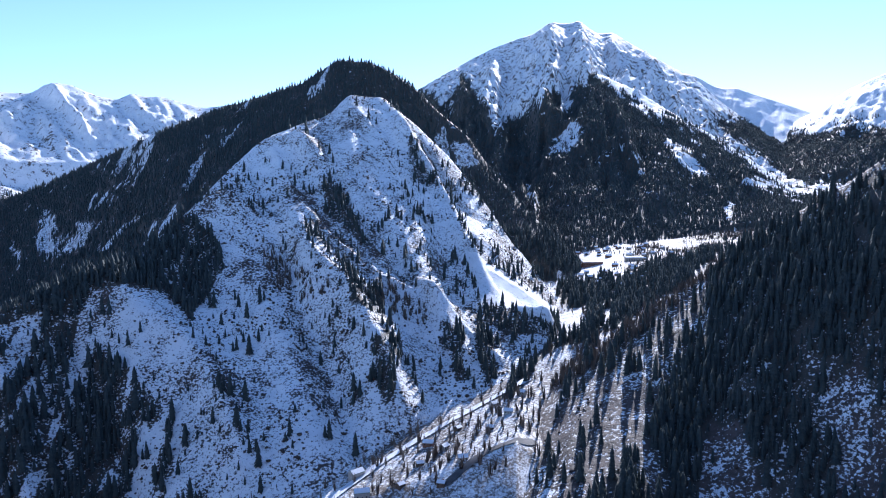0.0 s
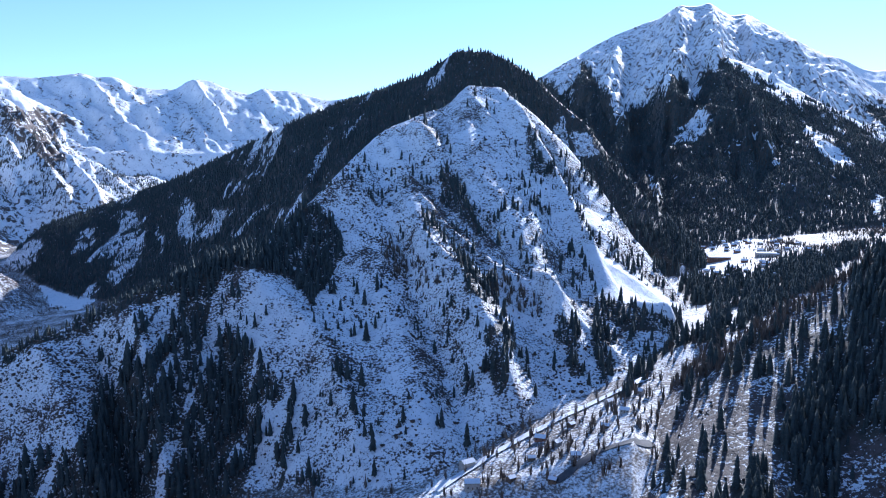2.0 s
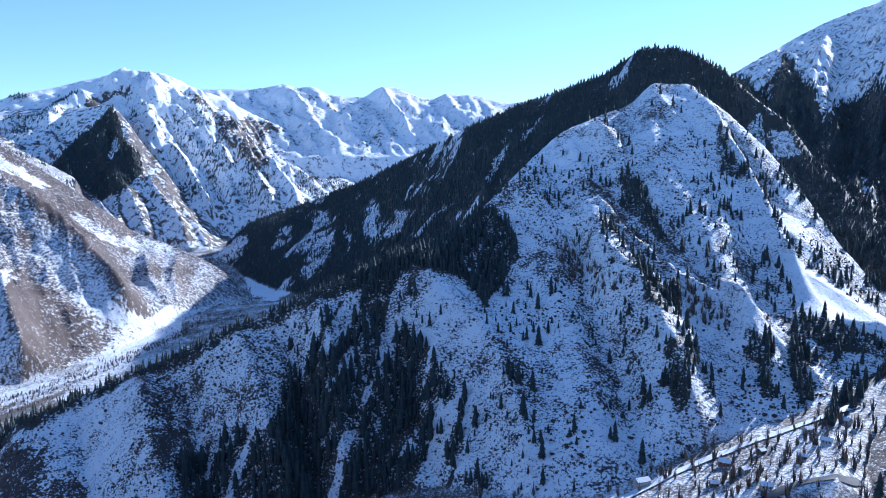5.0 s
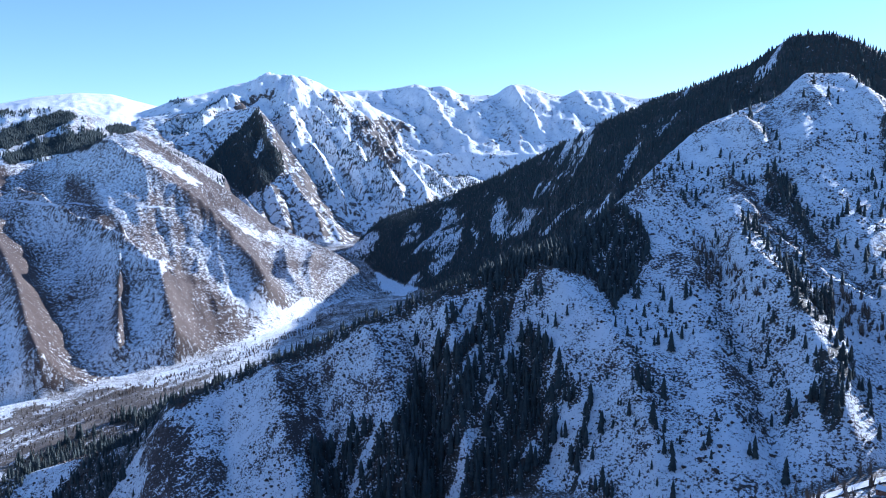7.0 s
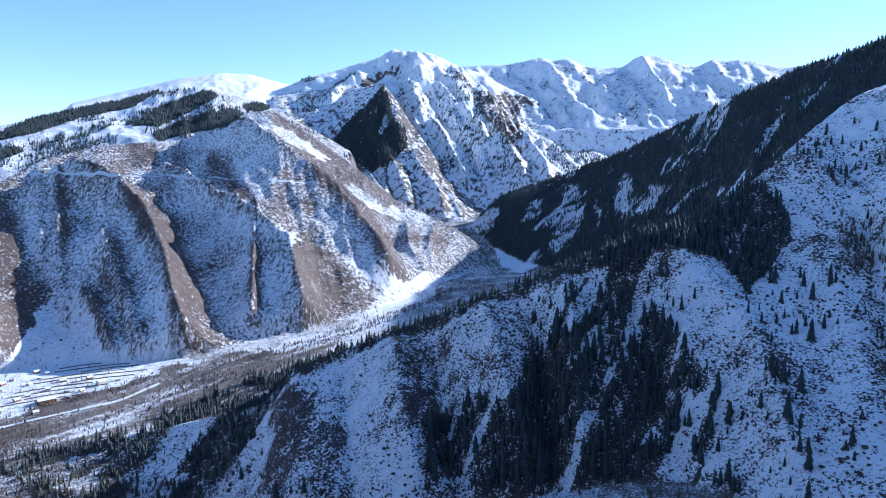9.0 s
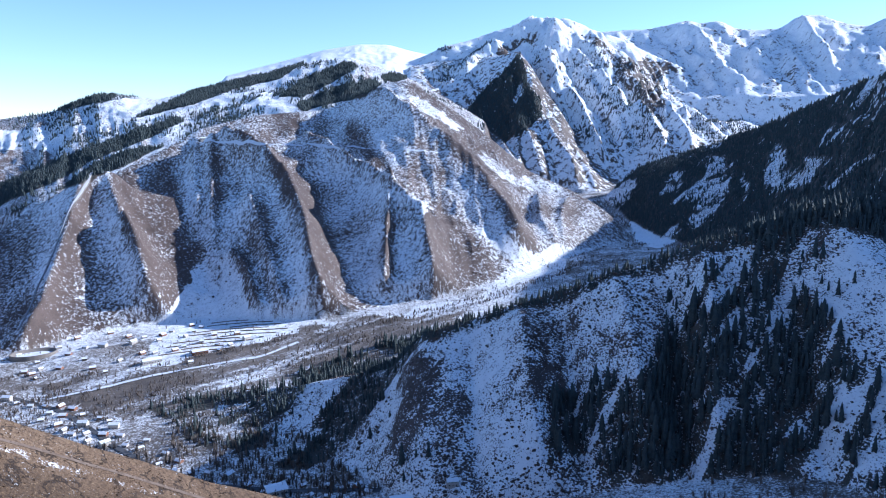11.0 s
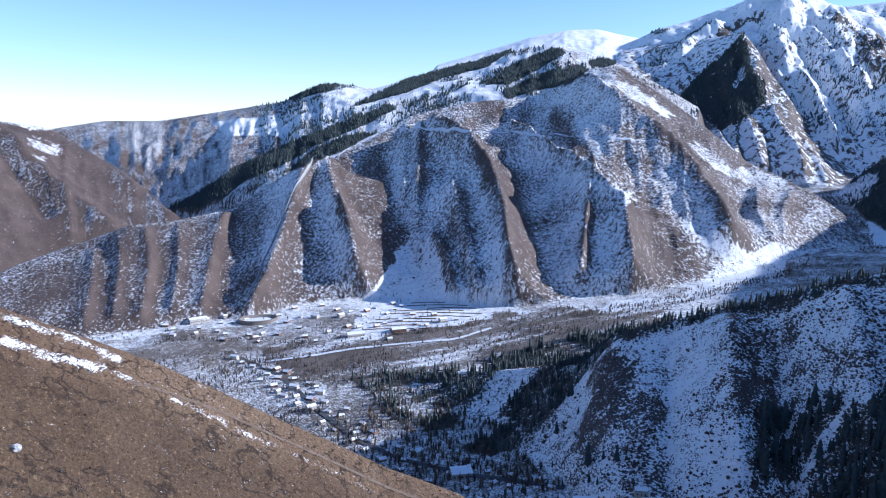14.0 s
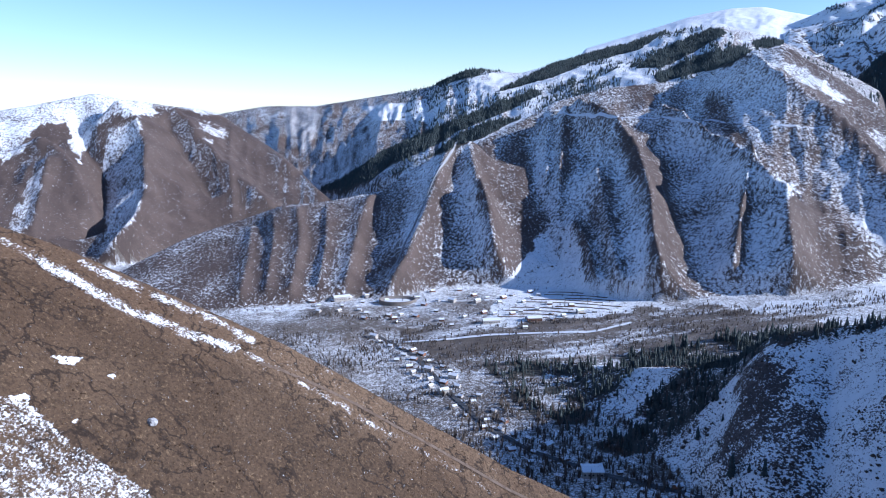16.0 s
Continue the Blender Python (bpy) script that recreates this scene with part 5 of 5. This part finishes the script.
def ribbon(name, points, wide, lift, material, label, category, kind="structure", thick=0.0, parent=None):
    """A strip laid over the land along points (x, y); thick: it stands up as a wall or bank."""
    p = np.array(points, float)
    seg = np.concatenate([[0], np.cumsum(np.hypot(*np.diff(p, axis=0).T))])
    n = max(4, int(seg[-1] / 5))
    s = np.linspace(0, seg[-1], n)
    c = np.stack([np.interp(s, seg, p[:, 0]), np.interp(s, seg, p[:, 1])], -1)
    k = np.ones(5) / 5
    c[2:-2] = np.stack([np.convolve(c[:, 0], k, "valid"), np.convolve(c[:, 1], k, "valid")], -1) if n > 8 else c[2:-2]
    t = np.gradient(c, axis=0)
    t /= np.linalg.norm(t, axis=1, keepdims=True) + 1e-9
    side = np.stack([-t[:, 1], t[:, 0]], -1)
    verts, faces, rows = [], [], 5
    for q, d in zip(c, side):
        for j in range(rows):
            x, y = q + d * wide * (j / (rows - 1) - 0.5)
            z = ground_at(x, y)
            verts.append((x, y, z + lift + (thick if 0 < j < rows - 1 else -0.4 if thick else 0)))
    for i in range(n - 1):
        for j in range(rows - 1):
            a = i * rows + j
            faces += [(a, a + 1, a + rows + 1), (a, a + rows + 1, a + rows)]
    ob = mesh_object(name, verts, faces, material, parent)
    return ob if parent else tagged(ob, label, category, kind=kind)


def seen_line(points, steps=8):
    """Points of the land along a line of (heading, elevation)."""
    out = []
    for (a0, u0), (a1, u1) in zip(points, points[1:]):
        out += [on_land(a0 + (a1 - a0) * k / steps, u0 + (u1 - u0) * k / steps) for k in range(steps)]
    return out + [on_land(*points[-1])]


def bm_box(bm, x0, y0, z0, x1, y1, z1):
    v = [bm.verts.new((x, y, z)) for z in (z0, z1) for x, y in ((x0, y0), (x1, y0), (x1, y1), (x0, y1))]
    for f in ((0, 3, 2, 1), (4, 5, 6, 7), (0, 1, 5, 4), (1, 2, 6, 5), (2, 3, 7, 6), (3, 0, 4, 7)):
        bm.faces.new([v[k] for k in f])


def part(name, bm, material, parent, label=""):
    me = bpy.data.meshes.new(name)
    bm.to_mesh(me), bm.free()
    me.materials.append(material)
    ob = new(name, me)
    ob.parent = parent
    return tagged(ob, label)


def gable(bm, lx, ly, z0, rise, over, thick):
    """A pitched roof slab with eaves, its ridge along x."""
    prof = [(-ly - over, z0 - rise * over / ly), (0, z0 + rise), (ly + over, z0 - rise * over / ly)]
    rows = []
    for x in (-lx - over, lx + over):
        rows.append([bm.verts.new((x, y, z)) for y, z in prof] + [bm.verts.new((x, y, z + thick)) for y, z in prof])
    a, b = rows
    for q in ((a[0], a[1], b[1], b[0]), (a[1], a[2], b[2], b[1]), (a[3], b[3], b[4], a[4]), (a[4], b[4], b[5], a[5]), (a[0], b[0], b[3], a[3]), (a[2], a[5], b[5], b[2]), (a[0], a[3], a[4], a[1]), (a[1], a[4], a[5], a[2]), (b[0], b[1], b[4], b[3]), (b[1], b[2], b[5], b[4])):
        bm.faces.new(q)


def house(lx, ly, tall, rise, wall, roof, label):
    root = new("house")
    bm = bmesh.new()
    bm_box(bm, -lx, -ly, -2.5, lx, ly, tall)
    for x in (-lx, lx):
        bm.faces.new([bm.verts.new(p) for p in ((x, -ly, tall), (x, ly, tall), (x, 0, tall + rise))])
    part("wall", bm, wall, root)
    bm = bmesh.new()
    gable(bm, lx, ly, tall, rise, 0.6, 0.14)
    top = part("roof", bm, roof, root)
    bm = bmesh.new()
    gable(bm, lx - 0.1, ly - 0.1, tall + 0.18, rise, 0.45, 0.3)
    part("snow_cover", bm, ROOF_SNOW, top, "thick snow lying on the roof")
    bm = bmesh.new()
    bm_box(bm, lx * 0.4, 0.5, tall + rise * 0.5, lx * 0.4 + 0.7, 1.2, tall + rise + 1.1)
    part("chimney", bm, BRICKWORK, top, "short brick chimney")
    for side in (-1, 1):
        for k in (-0.6, 0.0, 0.6):
            bm = bmesh.new()
            if side == -1 and k == 0.0:
                bm_box(bm, -0.5, -ly - 0.06, 0, 0.5, -ly + 0.05, 2.05)
                part("door", bm, TIMBER, root, "plain timber door")
            else:
                bm_box(bm, k * lx - 0.6, side * (ly - 0.02) - 0.06, 0.9, k * lx + 0.6, side * (ly - 0.02) + 0.06, 2.2)
                part("window", bm, PANE, root)
    return tagged(root, label, "house", "houses of the valley villages")


plans = [house(4.5, 3.5, 3.0, 2.0, PLASTER, SHEET, "small plastered house with a snow-covered pitched roof"), house(5.5, 4.0, 3.2, 2.4, BRICKWORK, SHEET, "brick cottage under a thick snowy roof"),
         house(3.6, 3.0, 2.6, 1.6, TIMBER, SHEET, "little weathered timber house with snow on its roof"), house(7.0, 4.5, 5.8, 2.6, PLASTER, GREEN_SHEET, "two-storey plastered house with a green snowy roof")]
villages = [([(-93.7, -15.2), (-88.6, -15.1), (-85.1, -14.9), (-75.5, -14.6), (-68.3, -15.2), (-68.3, -16.8), (-75.6, -17.9), (-83.3, -17.6), (-91, -16.6)], 55), ([(-86.5, -18.1), (-81.4, -19.9), (-77.3, -22.4), (-71.6, -25.4), (-67.9, -26.6), (-57.4, -27.5), (-50, -26.8), (-50, -29), (-65.1, -29), (-71.7, -27.4), (-78.7, -23.9), (-84.3, -20)], 70),
            ([(9.4, -4.9), (16.4, -4.3), (19.7, -5.1), (17.7, -6.9), (15.7, -8), (13.5, -8.1), (10.8, -7)], 45), ([(-10.3, -23.9), (-3.8, -20.7), (-0.1, -18.8), (5.5, -15.9), (6.9, -15.6), (6.5, -17.1), (3.7, -20.7), (0.9, -24.1)], 13)]
homes = []
for outline, wanted in villages:
    spots = scatter(np.where(inside(outline, 0.2) & OPEN & (R > 400) & (FLAT > 0.86), 1 / 60, 0) * (CELL > 0))
    got = 0
    for x, y, z, r, a in spots[rng.permutation(len(spots))]:
        if got < wanted and all((x - hx) ** 2 + (y - hy) ** 2 > 17 ** 2 for hx, hy in homes):
            homes.append((x, y))
            got += 1
for n, (x, y) in enumerate(homes):
    m = Matrix.LocRotScale((x, y, ground_at(x, y) + 0.3), Euler((0, 0, math.atan2(-x, y) + rng.uniform(-0.8, 0.9))), (0.75,) * 3 if math.hypot(x, y) < 800 else (0.88,) * 3)
    if n < len(plans):
        plans[n].matrix_basis = m
    else:
        copy_thing(plans[int(rng.choice(4, p=[0.4, 0.25, 0.25, 0.1]))], m)


def hall(x, y, lx, ly, tall, turn, wall, label):
    """A long flat-roofed building with a row of windows."""
    root = new("hall")
    bm = bmesh.new()
    bm_box(bm, -lx, -ly, -3, lx, ly, tall)
    part("wall", bm, wall, root)
    bm = bmesh.new()
    gable(bm, lx, ly, tall, 1.6, 0.6, 0.5)
    part("roof", bm, ROOF_SNOW, root, "low roof under deep snow")
    count = int(lx / 1.8)
    for k in range(count):
        cx = -lx + (k + 0.5) * 2 * lx / count
        bm = bmesh.new()
        bm_box(bm, cx - 0.8, -ly - 0.06, 1.2, cx + 0.8, -ly + 0.05, 2.8)
        part("window", bm, PANE, root)
    root.matrix_basis = Matrix.LocRotScale((x, y, ground_at(x, y) + 0.2), Euler((0, 0, turn)), None)
    return tagged(root, label, "building")


for a, u, lx, ly, tall, wall in ((-66.7, -27.3, 9, 7, 5, PLASTER), (-55.5, -28.6, 14, 9, 5, PLASTER), (-73.0, -16.9, 11, 6, 5, BRICKWORK), (-76.5, -17.2, 13, 6, 5, PLASTER), (-89.0, -15.4, 14, 7, 6, PLASTER), (-72.4, -0.9, 8, 5, 6, PLASTER), (12.0, -6.0, 16, 6, 6, BRICKWORK), (15.2, -5.6, 14, 5, 6, PLASTER)):
    hx, hy = on_land(a, u)
    hall(hx, hy, lx, ly, tall, math.atan2(-hx, hy) + 0.25, wall, "long low building with deep snow on its roof")

# roads, tracks and the line up the mountain
ribbon("road_valley", seen_line([(-86, -18.2), (-82.9, -19.6), (-81.1, -20.9), (-79.3, -22.5), (-75.9, -24.8), (-71.9, -26.3), (-66.2, -27.3), (-58, -27.6)]), 5.5, 0.9, ASPHALT, "grey valley road between snowy verges", "road")
ribbon("road_snowy", seen_line([(-83.6, -18.8), (-80.2, -18.6), (-76.8, -18.2), (-68.2, -17.5), (-65.4, -16.6)]), 7, 0.9, PACKED, "side road white with packed snow", "road")
ribbon("road_south", seen_line([(-10, -24.2), (-4.5, -21.0), (0, -18.7), (5.5, -15.9), (7, -15.1)]), 7, 0.9, PACKED, "valley road white with packed snow", "road")
ribbon("road_bank", seen_line([(0, -23.2), (4, -20.3), (7.5, -19.9)]), 6, 0.7, ASPHALT, "dark track along the foot of the fir slope", "road")
EARTH = plain_material("trodden_earth", (0.125, 0.088, 0.062), (0.19, 0.142, 0.107), 0.6)
path = [(r * math.sin(radians(a)), r * math.cos(radians(a))) for a, r in ((-85.5, 213), (-83.9, 215), (-80, 219), (-75.9, 220), (-71.7, 221), (-67.5, 222), (-62, 224))]
ribbon("footpath", path, 1.1, 0.12, EARTH, "pale worn footpath along the brown hillside", "path")
line = [(1250 + 450 * f, -85.2 + 5.9 * f) for f in np.linspace(0, 1, 30)]
line = [(r * math.sin(radians(a)), r * math.cos(radians(a))) for r, a in line]
ribbon("cleared_strip", line, 6, 0.4, STONE, "bare cleared strip running straight up the mountain", "strip")
pipe = tagged(new("pipeline"), "straight grey pipeline climbing the mountainside", "pipeline")
for off in (-1.6, 1.6):
    ribbon("pipe", [(x + off, y) for x, y in line], 1.2, 0.8, STEEL, "", "", thick=1.4, parent=pipe)
cut = []
for a in np.arange(-72.2, -53.4, 0.25):
    j = column(a)
    i = int(np.argmax((RINGS > 1300) & (Z[:, j] >= -33 - 1.4 * (a + 72.2))))
    cut.append((X[i, j], Y[i, j]))
ribbon("contour_road", cut, 4, 0.9, PACKED, "narrow snowy road cut across the mountainside", "road")
for n, (u, a0, a1) in enumerate(((-14.7, -72.2, -69.4), (-14.9, -72.5, -67.5), (-15.1, -70.8, -66.8), (-15.3, -73.5, -67.8), (-15.5, -74, -66.3), (-15.75, -71.5, -67.2), (-15.95, -75, -70), (-16.2, -75.5, -69), (-16.45, -74.4, -71.2), (-16.7, -76, -70.5))):
    ribbon("terrace_bank", seen_line([(a0, u - 0.05), ((a0 + a1) / 2, u + 0.03), (a1, u)], 14), 2.2, 0.2, EARTH, "bare earth bank below a snowy terrace", "terrace", kind="thing", thick=0.9)["group"] = "terraces above the village"


def stadium(a, u):
    x, y = on_land(a, u)
    root = new("stadium")
    z = ground_at(x, y) + 1.5
    for title, radii, mat, note in (("rink", ((0.0, 0.0), (0.82, 0.0), (0.82, -6)), PACKED, "flat white ice field"), ("stand", ((0.84, -6.0), (0.84, 0.4), (0.92, 2.2), (1.0, 4.2), (1.06, 4.2), (1.1, -8)), STONE, "sloping grey stand round the ice")):
        bm = bmesh.new()
        rows = [[bm.verts.new((30 * q * math.cos(w), 20 * q * math.sin(w), h)) for w in np.linspace(0, 2 * np.pi, 41)[:-1]] for q, h in radii if q]
        if radii[0][0] == 0:
            bm.faces.new(rows[0])
        for r0, r1 in zip(rows, rows[1:]):
            for k in range(40):
                bm.faces.new((r0[k], r0[(k + 1) % 40], r1[(k + 1) % 40], r1[k]))
        part(title, bm, mat, root, note)
    root.matrix_basis = Matrix.LocRotScale((x, y, z), Euler((0, 0, math.atan2(-x, y))), None)
    return tagged(root, "oval snow-covered ice stadium at the mountain foot", "stadium")


stadium(-84.4, -15.7)


def boulder(a, r, size):
    """A weathered rock sunk into the slope."""
    g = np.random.default_rng(12)
    bm = bmesh.new()
    bmesh.ops.create_icosphere(bm, subdivisions=3, radius=1.0)
    for v in bm.verts:
        k = 1 + 0.22 * noise.noise(v.co * 1.7) + 0.08 * noise.noise(v.co * 5.0)
        v.co = Vector((v.co.x * 1.25, v.co.y * 0.95, v.co.z * 0.75)) * k * size
    me = bpy.data.meshes.new("boulder")
    bm.to_mesh(me), bm.free()
    me.materials.append(PALE_ROCK)
    x, y = r * math.sin(radians(a)), r * math.cos(radians(a))
    ob = new("boulder", me)
    ob.matrix_basis = Matrix.LocRotScale((x, y, ground_at(x, y) + 0.25 * size), Euler((0.1, 0.15, g.uniform(0, 3))), None)
    return tagged(ob, "pale weathered boulder lying on the brown grassy hillside", "boulder")


PALE_ROCK = plain_material("pale_rock", (0.34, 0.33, 0.32), (0.52, 0.51, 0.50), 1.2, 0.9, 0.2, 0.3)
boulder(-90.52, 175.8, 1.1)
